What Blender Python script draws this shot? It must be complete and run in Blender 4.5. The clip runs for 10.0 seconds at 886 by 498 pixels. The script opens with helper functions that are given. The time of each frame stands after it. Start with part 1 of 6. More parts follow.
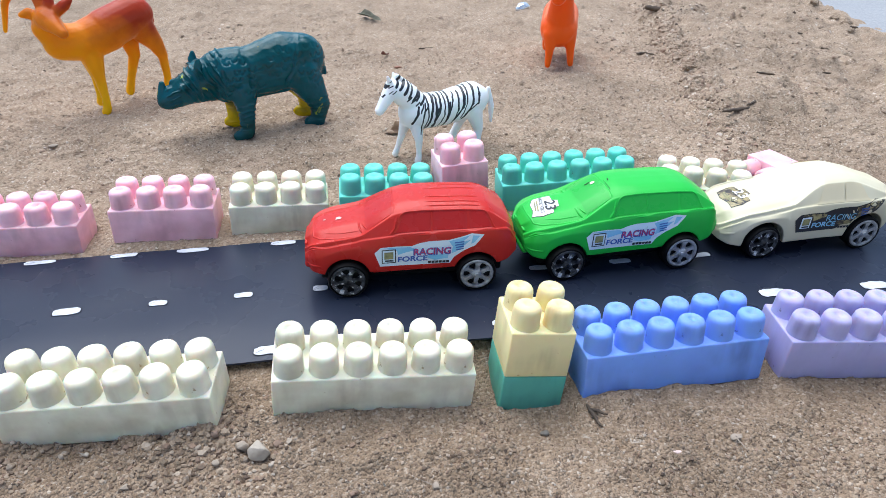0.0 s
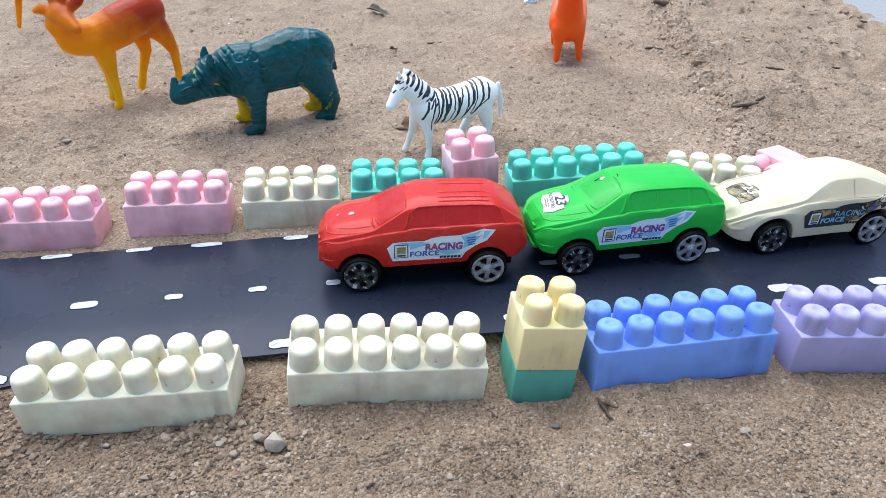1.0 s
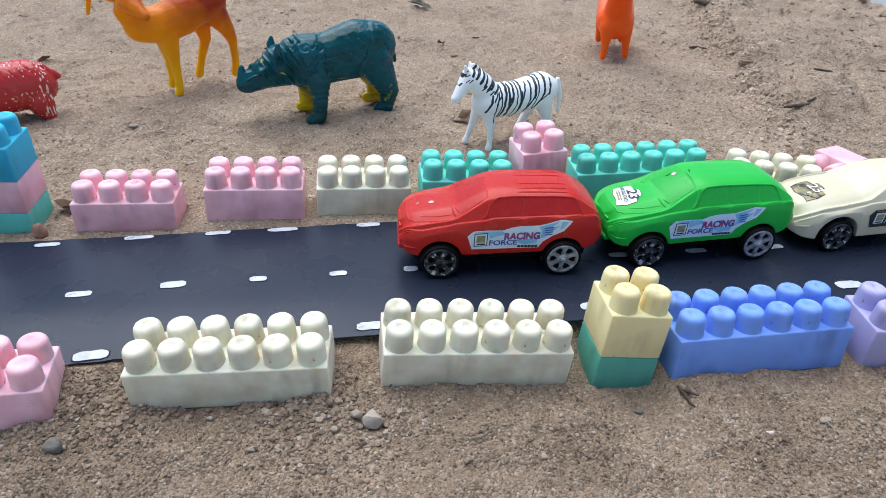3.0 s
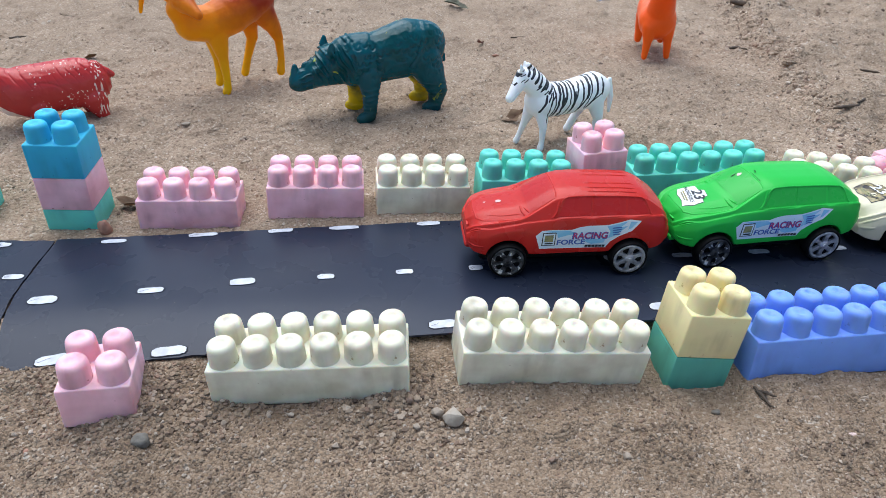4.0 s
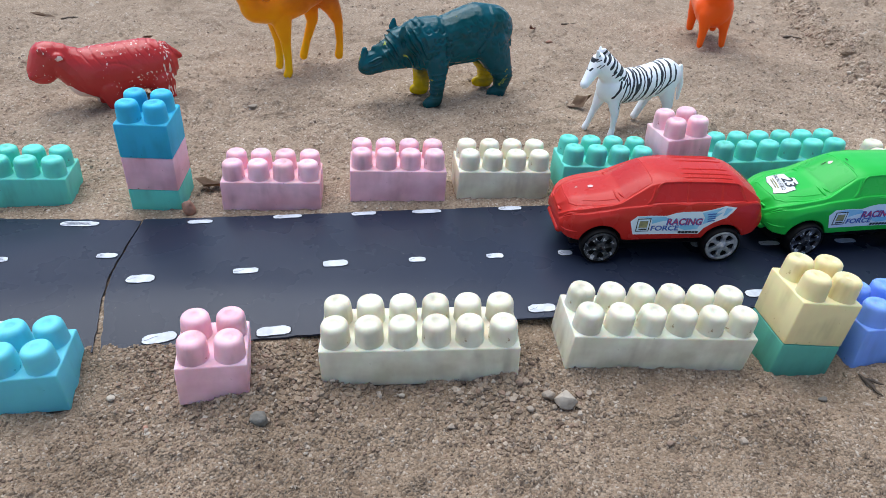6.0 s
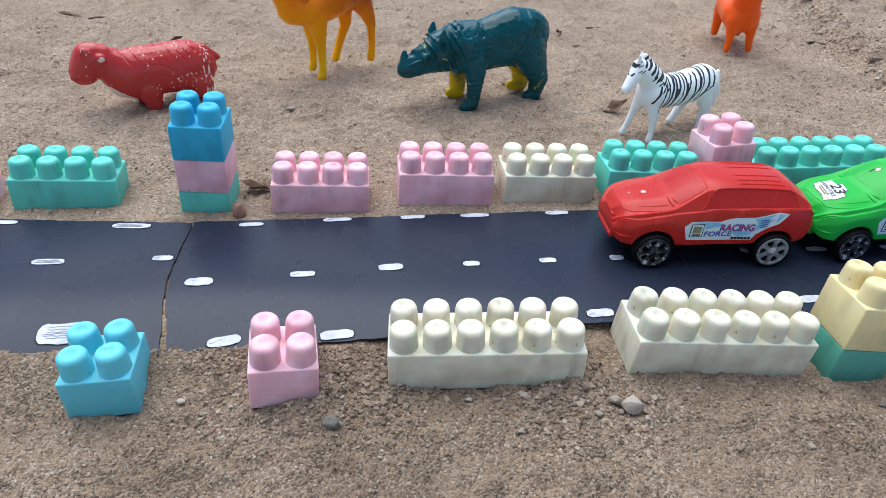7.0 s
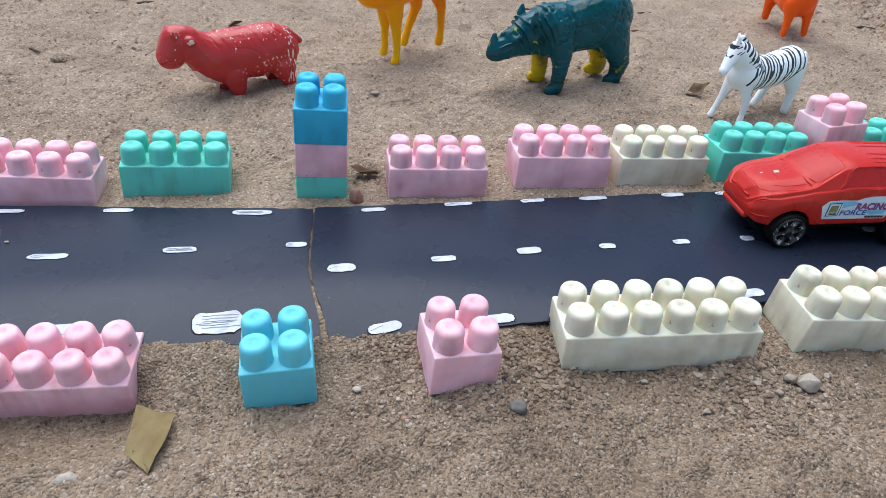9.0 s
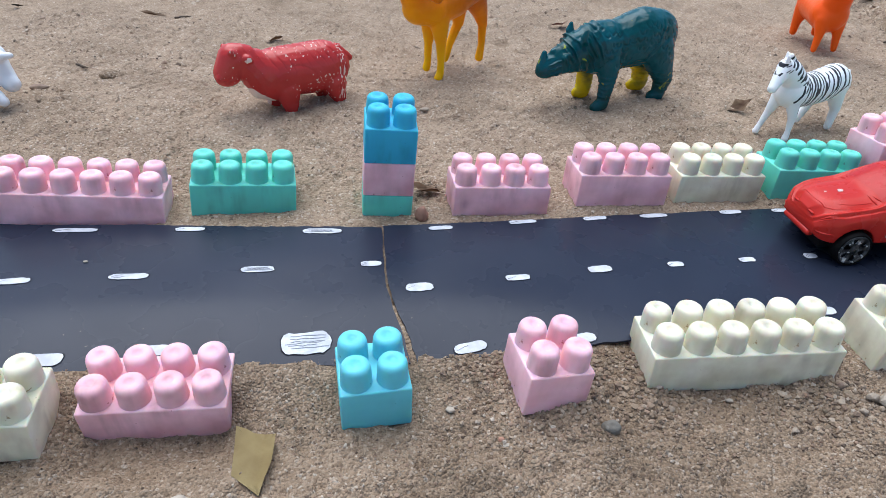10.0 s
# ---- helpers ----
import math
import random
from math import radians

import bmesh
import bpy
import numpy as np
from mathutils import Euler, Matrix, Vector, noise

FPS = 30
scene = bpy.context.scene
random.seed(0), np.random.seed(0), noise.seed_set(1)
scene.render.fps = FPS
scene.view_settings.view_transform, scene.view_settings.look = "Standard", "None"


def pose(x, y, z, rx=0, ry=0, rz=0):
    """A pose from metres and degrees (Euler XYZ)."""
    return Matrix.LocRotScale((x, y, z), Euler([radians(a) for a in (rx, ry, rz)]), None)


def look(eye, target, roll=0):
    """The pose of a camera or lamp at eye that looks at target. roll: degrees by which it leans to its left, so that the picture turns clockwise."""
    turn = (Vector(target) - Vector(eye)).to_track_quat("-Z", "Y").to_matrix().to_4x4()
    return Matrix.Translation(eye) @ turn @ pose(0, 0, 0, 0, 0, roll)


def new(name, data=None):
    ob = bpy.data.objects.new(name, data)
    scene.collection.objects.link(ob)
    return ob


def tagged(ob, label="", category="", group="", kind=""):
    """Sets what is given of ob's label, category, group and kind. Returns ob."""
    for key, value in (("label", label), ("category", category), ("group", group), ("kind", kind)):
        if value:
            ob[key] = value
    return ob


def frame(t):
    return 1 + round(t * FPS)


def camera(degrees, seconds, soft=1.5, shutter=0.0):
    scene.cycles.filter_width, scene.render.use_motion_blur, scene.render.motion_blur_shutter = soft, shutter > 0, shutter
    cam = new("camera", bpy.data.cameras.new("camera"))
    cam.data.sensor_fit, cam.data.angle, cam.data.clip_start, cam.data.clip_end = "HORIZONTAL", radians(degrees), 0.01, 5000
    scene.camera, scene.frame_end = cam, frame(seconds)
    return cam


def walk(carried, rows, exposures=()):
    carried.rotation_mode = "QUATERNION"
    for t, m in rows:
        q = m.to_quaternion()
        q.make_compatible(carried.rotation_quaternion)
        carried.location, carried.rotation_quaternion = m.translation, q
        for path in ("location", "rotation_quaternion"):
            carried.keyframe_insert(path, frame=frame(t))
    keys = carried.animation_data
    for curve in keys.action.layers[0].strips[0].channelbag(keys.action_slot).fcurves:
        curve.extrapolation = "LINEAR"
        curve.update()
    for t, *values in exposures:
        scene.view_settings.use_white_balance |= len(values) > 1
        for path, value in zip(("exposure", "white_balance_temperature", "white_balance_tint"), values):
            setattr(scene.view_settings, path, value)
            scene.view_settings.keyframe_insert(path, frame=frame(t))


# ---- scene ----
MM = 0.001
cam = camera(67.94, 10.0, soft=0.5)
# seconds, eye in millimetres, yaw, pitch and roll in degrees
ROWS = [
    (0.0, 171.2, -304.6, 222.9, -6.74, -31.93, 0.71),
    (0.5, 168.4, -304.6, 225.5, -6.54, -32.25, 0.42),
    (1.0, 166.9, -307.2, 225.8, -6.26, -32.50, 0.57),
    (1.5, 164.9, -309.5, 226.3, -6.19, -32.29, 0.76),
    (2.0, 156.0, -313.9, 227.2, -5.99, -32.35, 0.98),
    (2.5, 146.9, -314.0, 228.4, -5.96, -32.73, 0.99),
    (3.0, 123.3, -314.1, 227.6, -5.79, -32.93, 1.68),
    (4.5, 73.2, -310.4, 225.2, -4.67, -32.96, 1.66),
    (5.0, 55.8, -308.7, 221.5, -4.57, -33.03, 2.10),
    (6.5, 22.8, -310.9, 222.8, -4.75, -34.07, 2.30),
    (7.0, 1.3, -308.4, 223.8, -5.19, -33.84, 2.83),
    (7.5, -19.4, -302.9, 221.4, -5.96, -33.95, 3.17),
    (8.0, -45.3, -294.4, 222.4, -6.46, -34.05, 3.12),
    (8.5, -63.9, -296.7, 213.6, -7.76, -34.63, 3.12),
    (9.0, -91.4, -298.0, 211.5, -7.77, -34.39, 3.48),
    (9.5, -116.5, -298.1, 209.8, -7.77, -34.28, 3.26),
    (10.0, -136.2, -292.5, 217.0, -8.28, -33.78, 3.71),
]
walk(cam, [(t, pose(x * MM, y * MM, z * MM, 90 + pitch, 0, yaw) @ pose(0, 0, 0, 0, 0, roll)) for t, x, y, z, yaw, pitch, roll in ROWS],
     exposures=[(0.0, 1.12), (1.9, 1.11), (2.5, 0.86), (10.0, 0.85)])

# ---- daylight: an overcast sky with a wide, weak sun ----
world = bpy.data.worlds.new("sky")
scene.world = world
world.use_nodes = True
wn, wl = world.node_tree.nodes, world.node_tree.links
sky = wn.new("ShaderNodeTexSky")
sky.sky_type, sky.sun_disc = "NISHITA", False
sky.sun_elevation, sky.sun_rotation = radians(62), radians(-25)
sky.air_density, sky.dust_density = 1.0, 1.0
wl.new(sky.outputs[0], wn["Background"].inputs["Color"])
wn["Background"].inputs["Strength"].default_value = 0.092
sun = new("sun", bpy.data.lights.new("sun", "SUN"))
sun.data.energy, sun.data.angle, sun.data.color = 2.33, radians(66), (0.90, 0.955, 1.0)
sun.matrix_world = look((-0.15, 0.3, 1.0), (0, 0, 0))


# ---- materials ----
def material(name, color, rough=0.5, color2=None, scale=60.0, amount=0.5, metal=0.0, bump=0.0, bump_scale=400.0, fine=None,
             speck=None, speck_scale=300.0, speck_cut=0.64, random_value=0.0, sheen=0.5, subsurface=0.0, streak=None, streak_amount=0.4):
    """A plain surface with broad stains (color2), fine grain, specks and relief."""
    m = bpy.data.materials.new(name)
    m.use_nodes = True
    n, l = m.node_tree.nodes, m.node_tree.links
    p = n["Principled BSDF"]
    p.inputs["Roughness"].default_value, p.inputs["Metallic"].default_value = rough, metal
    p.inputs["Specular IOR Level"].default_value = sheen
    if subsurface:
        p.inputs["Subsurface Weight"].default_value = subsurface
        p.inputs["Subsurface Radius"].default_value = (0.004, 0.002, 0.001)
        p.inputs["Subsurface Scale"].default_value = 1.0
    co = n.new("ShaderNodeTexCoord")

    def noise_at(s, detail=4.0):
        t = n.new("ShaderNodeTexNoise")
        t.inputs["Scale"].default_value, t.inputs["Detail"].default_value = s, detail
        l.new(co.outputs["Object"], t.inputs["Vector"])
        return t

    def ramp(source, lo, hi):
        r = n.new("ShaderNodeMapRange")
        r.inputs["From Min"].default_value, r.inputs["From Max"].default_value = lo, hi
        l.new(source, r.inputs["Value"])
        return r.outputs["Result"]

    def mix(factor, a, b, kind="MIX"):
        x = n.new("ShaderNodeMix")
        x.data_type, x.blend_type = "RGBA", kind
        for socket, value in ((0, factor), (6, a), (7, b)):
            if isinstance(value, (int, float)):
                x.inputs[socket].default_value = value
            elif isinstance(value, tuple):
                x.inputs[socket].default_value = (*value, 1)
            else:
                l.new(value, x.inputs[socket])
        return x.outputs[2]

    c = color
    if color2:
        f = n.new("ShaderNodeMath")
        f.operation = "MULTIPLY"
        l.new(ramp(noise_at(scale).outputs["Fac"], 0.38, 0.68), f.inputs[0])
        f.inputs[1].default_value = amount
        c = mix(f.outputs[0], c, color2)
    if streak:
        # grime drawn out downwards, in patches
        sc = n.new("ShaderNodeMapping")
        sc.inputs["Scale"].default_value = (125.0, 125.0, 24.0)
        ob = n.new("ShaderNodeObjectInfo")
        shift = n.new("ShaderNodeVectorMath")
        shift.operation = "ADD"
        l.new(co.outputs["Object"], shift.inputs[0])
        l.new(ob.outputs["Random"], shift.inputs[1])
        l.new(shift.outputs[0], sc.inputs["Vector"])
        t = n.new("ShaderNodeTexNoise")
        t.inputs["Scale"].default_value, t.inputs["Detail"].default_value = 1.0, 3.0
        l.new(sc.outputs[0], t.inputs["Vector"])
        where = n.new("ShaderNodeTexNoise")
        where.inputs["Scale"].default_value, where.inputs["Detail"].default_value = 42.0, 3.0
        l.new(shift.outputs[0], where.inputs["Vector"])
        f = n.new("ShaderNodeMath")
        f.operation = "MULTIPLY"
        l.new(ramp(t.outputs["Fac"], 0.45, 0.72), f.inputs[0])
        l.new(ramp(where.outputs["Fac"], 0.42, 0.66), f.inputs[1])
        f2 = n.new("ShaderNodeMath")
        f2.operation = "MULTIPLY"
        l.new(f.outputs[0], f2.inputs[0])
        f2.inputs[1].default_value = streak_amount
        c = mix(f2.outputs[0], c, streak)
    if fine:
        g = noise_at(fine, 2.0)
        c = mix(0.25, c, mix(ramp(g.outputs["Fac"], 0.3, 0.7), (0.55, 0.55, 0.55), (1.45, 1.45, 1.45)), "MULTIPLY")
    if speck:
        c = mix(ramp(noise_at(speck_scale, 3.0).outputs["Fac"], speck_cut, speck_cut + 0.03), c, speck)
    if random_value:
        ob = n.new("ShaderNodeObjectInfo")
        h = n.new("ShaderNodeHueSaturation")
        if isinstance(c, tuple):
            h.inputs["Color"].default_value = (*c, 1)
        else:
            l.new(c, h.inputs["Color"])
        r2 = n.new("ShaderNodeMapRange")
        r2.inputs["To Min"].default_value, r2.inputs["To Max"].default_value = 1 - random_value, 1 + random_value
        l.new(ob.outputs["Random"], r2.inputs["Value"])
        l.new(r2.outputs["Result"], h.inputs["Value"])
        c = h.outputs["Color"]
    if isinstance(c, tuple):
        p.inputs["Base Color"].default_value = (*c, 1)
    else:
        l.new(c, p.inputs["Base Color"])
    rr = noise_at(scale * 2.2)
    rmap = n.new("ShaderNodeMapRange")
    rmap.inputs["To Min"].default_value, rmap.inputs["To Max"].default_value = rough * 0.8, min(1.0, rough * 1.25)
    l.new(rr.outputs["Fac"], rmap.inputs["Value"])
    l.new(rmap.outputs["Result"], p.inputs["Roughness"])
    if bump:
        b = n.new("ShaderNodeBump")
        b.inputs["Distance"].default_value = bump
        l.new(noise_at(bump_scale).outputs["Fac"], b.inputs["Height"])
        l.new(b.outputs["Normal"], p.inputs["Normal"])
    return m


def block_plastic(name, color, dirt=(0.30, 0.24, 0.17), amount=0.22):
    return material(name, color, 0.56, dirt, 55.0, amount, bump=0.00012, bump_scale=120.0, speck=dirt, speck_scale=240.0, speck_cut=0.70, random_value=0.06, sheen=0.34, subsurface=0.45,
                    streak=tuple(0.55 * d for d in dirt), streak_amount=0.52)


CREAM = block_plastic("cream_plastic", (0.80, 0.775, 0.62), (0.42, 0.33, 0.20), 0.48)
PINK = block_plastic("pink_plastic", (0.95, 0.575, 0.645), (0.52, 0.20, 0.22), 0.46)
BLUE = block_plastic("sky_blue_plastic", (0.045, 0.50, 0.73), (0.03, 0.28, 0.42))
CYAN = block_plastic("turquoise_plastic", (0.15, 0.61, 0.71), (0.07, 0.38, 0.46))
TEAL = block_plastic("mint_plastic", (0.14, 0.66, 0.545), (0.12, 0.34, 0.28))
GREEN_B = block_plastic("sea_green_plastic", (0.10, 0.40, 0.31), (0.08, 0.22, 0.18))
YELLOW = block_plastic("pale_yellow_plastic", (0.86, 0.74, 0.40), (0.6, 0.46, 0.22))
PERI = block_plastic("periwinkle_plastic", (0.20, 0.36, 0.84), (0.12, 0.20, 0.48))
LILAC = block_plastic("lilac_plastic", (0.45, 0.42, 0.68), (0.26, 0.23, 0.36))

RED_CAR = material("red_car_plastic", (0.53, 0.026, 0.018), 0.26, (0.43, 0.015, 0.014), 30.0, 0.35, bump=0.0001, bump_scale=90.0, sheen=0.24)
RED_WIN = material("red_window_plastic", (0.47, 0.017, 0.015), 0.27, sheen=0.24)
GREEN_CAR = material("green_car_plastic", (0.018, 0.46, 0.055), 0.32, (0.014, 0.37, 0.045), 30.0, 0.35, bump=0.0001, bump_scale=90.0, sheen=0.24)
GREEN_WIN = material("green_window_plastic", (0.016, 0.40, 0.048), 0.28, sheen=0.24)
CREAM_CAR = material("cream_car_plastic", (0.66, 0.60, 0.43), 0.35, (0.66, 0.52, 0.30), 30.0, 0.4, bump=0.0001, bump_scale=90.0)
CREAM_WIN = material("cream_window_plastic", (0.68, 0.58, 0.38), 0.30)
TYRE = material("black_tyre_plastic", (0.004, 0.004, 0.0045), 0.5, (0.022, 0.020, 0.019), 150.0, 0.3, sheen=0.07)
RIM = material("worn_chrome_rim", (0.46, 0.46, 0.47), 0.36, (0.09, 0.09, 0.10), 320.0, 0.8, metal=0.3, bump=0.0003, bump_scale=500.0)
RIM_DARK = material("worn_dark_rim", (0.010, 0.010, 0.011), 0.36, (0.30, 0.30, 0.31), 260.0, 0.35, sheen=0.2, bump=0.0003, bump_scale=500.0, speck=(0.55, 0.55, 0.55), speck_scale=300.0, speck_cut=0.59)
CHASSIS = material("black_chassis_plastic", (0.006, 0.006, 0.007), 0.5, (0.015, 0.014, 0.013), 120.0, 0.5, sheen=0.1)
STICK_W = material("sticker_white", (0.74, 0.80, 0.84), 0.3, (0.55, 0.74, 0.84), 60.0, 0.6, sheen=0.3)
STICK_SKY = material("sticker_pale_blue", (0.22, 0.52, 0.72), 0.3, (0.36, 0.62, 0.78), 120.0, 0.8, sheen=0.3)
STICK_R = material("sticker_red", (0.58, 0.035, 0.10), 0.35)
STICK_B = material("sticker_blue", (0.03, 0.10, 0.38), 0.35)
STICK_K = material("sticker_black", (0.02, 0.02, 0.025), 0.35)
STICK_G = material("sticker_olive", (0.33, 0.30, 0.12), 0.35, (0.08, 0.09, 0.08), 300.0, 0.9)
STICK_CAMO = material("sticker_camouflage", (0.05, 0.035, 0.025), 0.35, (0.45, 0.36, 0.16), 260.0, 0.95, speck=(0.02, 0.02, 0.02), speck_scale=330.0, speck_cut=0.56)
STICK_PLAIN = material("sticker_plain_white", (0.80, 0.80, 0.80), 0.3)
# for pale chips, and for the highlights painted on the red bonnet
CHIP_GLINT = material("pale_chip_and_glint", (0.68, 0.52, 0.48), 0.5, (0.55, 0.36, 0.33), 300.0, 0.6)

SHEET = material("black_plastic_sheet", (0.016, 0.021, 0.037), 0.27, (0.022, 0.028, 0.047), 12.0, 0.8, bump=0.0002, bump_scale=25.0,
                 speck=(0.16, 0.14, 0.12), speck_scale=420.0, speck_cut=0.735, sheen=0.21)
DASH = material("white_marker_paint", (0.62, 0.64, 0.69), 0.5, (0.40, 0.41, 0.46), 160.0, 0.8, bump=0.0002, bump_scale=600.0)
STROKE = material("dark_marker_line", (0.012, 0.012, 0.016), 0.6, (0.03, 0.03, 0.035), 300.0, 0.5, sheen=0.1)
FAINT = material("faint_pen_line", (0.14, 0.15, 0.18), 0.6, (0.30, 0.31, 0.34), 300.0, 0.7)
DRY_LEAF = material("dry_olive_leaf", (0.42, 0.31, 0.13), 0.6, (0.31, 0.21, 0.08), 90.0, 0.7, bump=0.0004, bump_scale=300.0)
BROWN_LEAF = material("brown_leaf", (0.16, 0.085, 0.045), 0.65, (0.26, 0.17, 0.10), 120.0, 0.8, bump=0.0004, bump_scale=300.0)
RED_LEAF = material("red_brown_leaf", (0.16, 0.045, 0.03), 0.5, (0.24, 0.10, 0.06), 120.0, 0.8, bump=0.0003, bump_scale=300.0)
GREY_LEAF = material("grey_green_leaf", (0.16, 0.17, 0.11), 0.6, (0.09, 0.07, 0.05), 120.0, 0.8, bump=0.0003, bump_scale=300.0)
TWIG = material("dark_twig_bark", (0.06, 0.042, 0.03), 0.8, (0.13, 0.09, 0.06), 200.0, 0.8, bump=0.0006, bump_scale=500.0)
PALE_STONE = material("pale_beige_stone", (0.44, 0.375, 0.305), 0.8, (0.30, 0.245, 0.19), 200.0, 0.7, bump=0.0005, bump_scale=500.0)
STONE = material("grey_brown_stone", (0.34, 0.275, 0.215), 0.85, (0.22, 0.175, 0.135), 120.0, 0.8, bump=0.0008, bump_scale=400.0)
DARK_STONE = material("dark_grey_stone", (0.155, 0.135, 0.11), 0.85, (0.18, 0.17, 0.15), 200.0, 0.8, bump=0.0006, bump_scale=500.0)
BROWN_STONE = material("red_brown_stone", (0.25, 0.165, 0.12), 0.8, (0.16, 0.11, 0.08), 200.0, 0.8, bump=0.0006, bump_scale=500.0)
NUT = material("brown_seed_husk", (0.40, 0.205, 0.14), 0.6, (0.25, 0.12, 0.08), 200.0, 0.8, bump=0.0004, bump_scale=500.0)
FOIL = material("crumpled_foil", (0.75, 0.76, 0.78), 0.25, metal=0.8, bump=0.001, bump_scale=300.0)
CONCRETE = material("pale_concrete", (0.32, 0.325, 0.335), 0.85, (0.26, 0.265, 0.275), 3.0, 0.7, bump=0.001, bump_scale=80.0, fine=300.0)


def brown_front(n, l, co, color):
    """Coarse brown sand in front of the road, paler sand behind it."""
    xyz = n.new("ShaderNodeSeparateXYZ")
    l.new(co.outputs["Object"], xyz.inputs[0])
    side = n.new("ShaderNodeMapRange")
    side.inputs["From Min"].default_value, side.inputs["From Max"].default_value = -0.05, 0.10
    l.new(xyz.outputs["Y"], side.inputs["Value"])
    tone = n.new("ShaderNodeMix")
    tone.data_type = "RGBA"
    tone.inputs[6].default_value, tone.inputs[7].default_value = (0.745, 0.713, 0.693, 1), (0.94, 0.915, 0.91, 1)
    l.new(side.outputs["Result"], tone.inputs[0])
    mul = n.new("ShaderNodeMix")
    mul.data_type, mul.blend_type = "RGBA", "MULTIPLY"
    mul.inputs[0].default_value = 1.0
    l.new(color, mul.inputs[6])
    l.new(tone.outputs[2], mul.inputs[7])
    return mul.outputs[2]


def sand_material():
    m = bpy.data.materials.new("coarse_sand")
    m.use_nodes = True
    n, l = m.node_tree.nodes, m.node_tree.links
    p = n["Principled BSDF"]
    p.inputs["Roughness"].default_value = 0.9
    p.inputs["Specular IOR Level"].default_value = 0.2
    co = n.new("ShaderNodeTexCoord")
    v = n.new("ShaderNodeTexVoronoi")
    v.inputs["Scale"].default_value = 760.0
    v.inputs["Randomness"].default_value = 1.0
    l.new(co.outputs["Object"], v.inputs["Vector"])
    sep = n.new("ShaderNodeSeparateColor")
    l.new(v.outputs["Color"], sep.inputs["Color"])
    r = n.new("ShaderNodeValToRGB")
    stops = ((0.0, (0.22, 0.163, 0.118)), (0.1, (0.31, 0.232, 0.166)), (0.4, (0.37, 0.282, 0.202)), (0.72, (0.425, 0.33, 0.242)), (0.93, (0.475, 0.385, 0.295)), (1.0, (0.60, 0.53, 0.45)))
    while len(r.color_ramp.elements) < len(stops):
        r.color_ramp.elements.new(0.5)
    for e, (x, c) in zip(r.color_ramp.elements, stops):
        e.position, e.color = x, (*c, 1)
    l.new(sep.outputs[0], r.inputs["Fac"])
    big = n.new("ShaderNodeTexNoise")
    big.inputs["Scale"].default_value, big.inputs["Detail"].default_value = 20.0, 6.0
    l.new(co.outputs["Object"], big.inputs["Vector"])
    br = n.new("ShaderNodeValToRGB")
    br.color_ramp.elements[0].position, br.color_ramp.elements[0].color = 0.34, (0.82, 0.79, 0.76, 1)
    br.color_ramp.elements[1].position, br.color_ramp.elements[1].color = 0.68, (1.12, 1.10, 1.08, 1)
    l.new(big.outputs["Fac"], br.inputs["Fac"])
    mx = n.new("ShaderNodeMix")
    mx.data_type, mx.blend_type = "RGBA", "MULTIPLY"
    mx.inputs[0].default_value = 1.0
    l.new(r.outputs["Color"], mx.inputs[6])
    l.new(br.outputs["Color"], mx.inputs[7])
    # a paler sand colour mixed in farther back, with an uneven border
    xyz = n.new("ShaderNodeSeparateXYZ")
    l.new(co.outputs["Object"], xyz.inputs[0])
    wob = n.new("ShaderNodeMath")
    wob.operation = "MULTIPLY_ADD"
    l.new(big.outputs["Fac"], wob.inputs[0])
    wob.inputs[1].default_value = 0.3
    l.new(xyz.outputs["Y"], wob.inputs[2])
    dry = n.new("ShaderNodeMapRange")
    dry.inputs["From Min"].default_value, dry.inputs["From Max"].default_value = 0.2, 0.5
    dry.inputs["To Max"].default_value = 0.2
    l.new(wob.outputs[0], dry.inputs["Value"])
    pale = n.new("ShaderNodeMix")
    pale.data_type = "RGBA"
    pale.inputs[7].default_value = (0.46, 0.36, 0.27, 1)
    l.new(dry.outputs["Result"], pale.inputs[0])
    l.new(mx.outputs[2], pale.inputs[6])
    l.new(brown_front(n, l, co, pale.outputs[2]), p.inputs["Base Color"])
    nz = n.new("ShaderNodeTexNoise")
    nz.inputs["Scale"].default_value, nz.inputs["Detail"].default_value = 900.0, 3.0
    l.new(co.outputs["Object"], nz.inputs["Vector"])
    add = n.new("ShaderNodeMath")
    add.operation = "SUBTRACT"
    l.new(nz.outputs["Fac"], add.inputs[0])
    l.new(v.outputs["Distance"], add.inputs[1])
    b = n.new("ShaderNodeBump")
    b.inputs["Distance"].default_value = 0.0013
    b.inputs["Strength"].default_value = 0.9
    l.new(add.outputs[0], b.inputs["Height"])
    l.new(b.outputs["Normal"], p.inputs["Normal"])
    return m


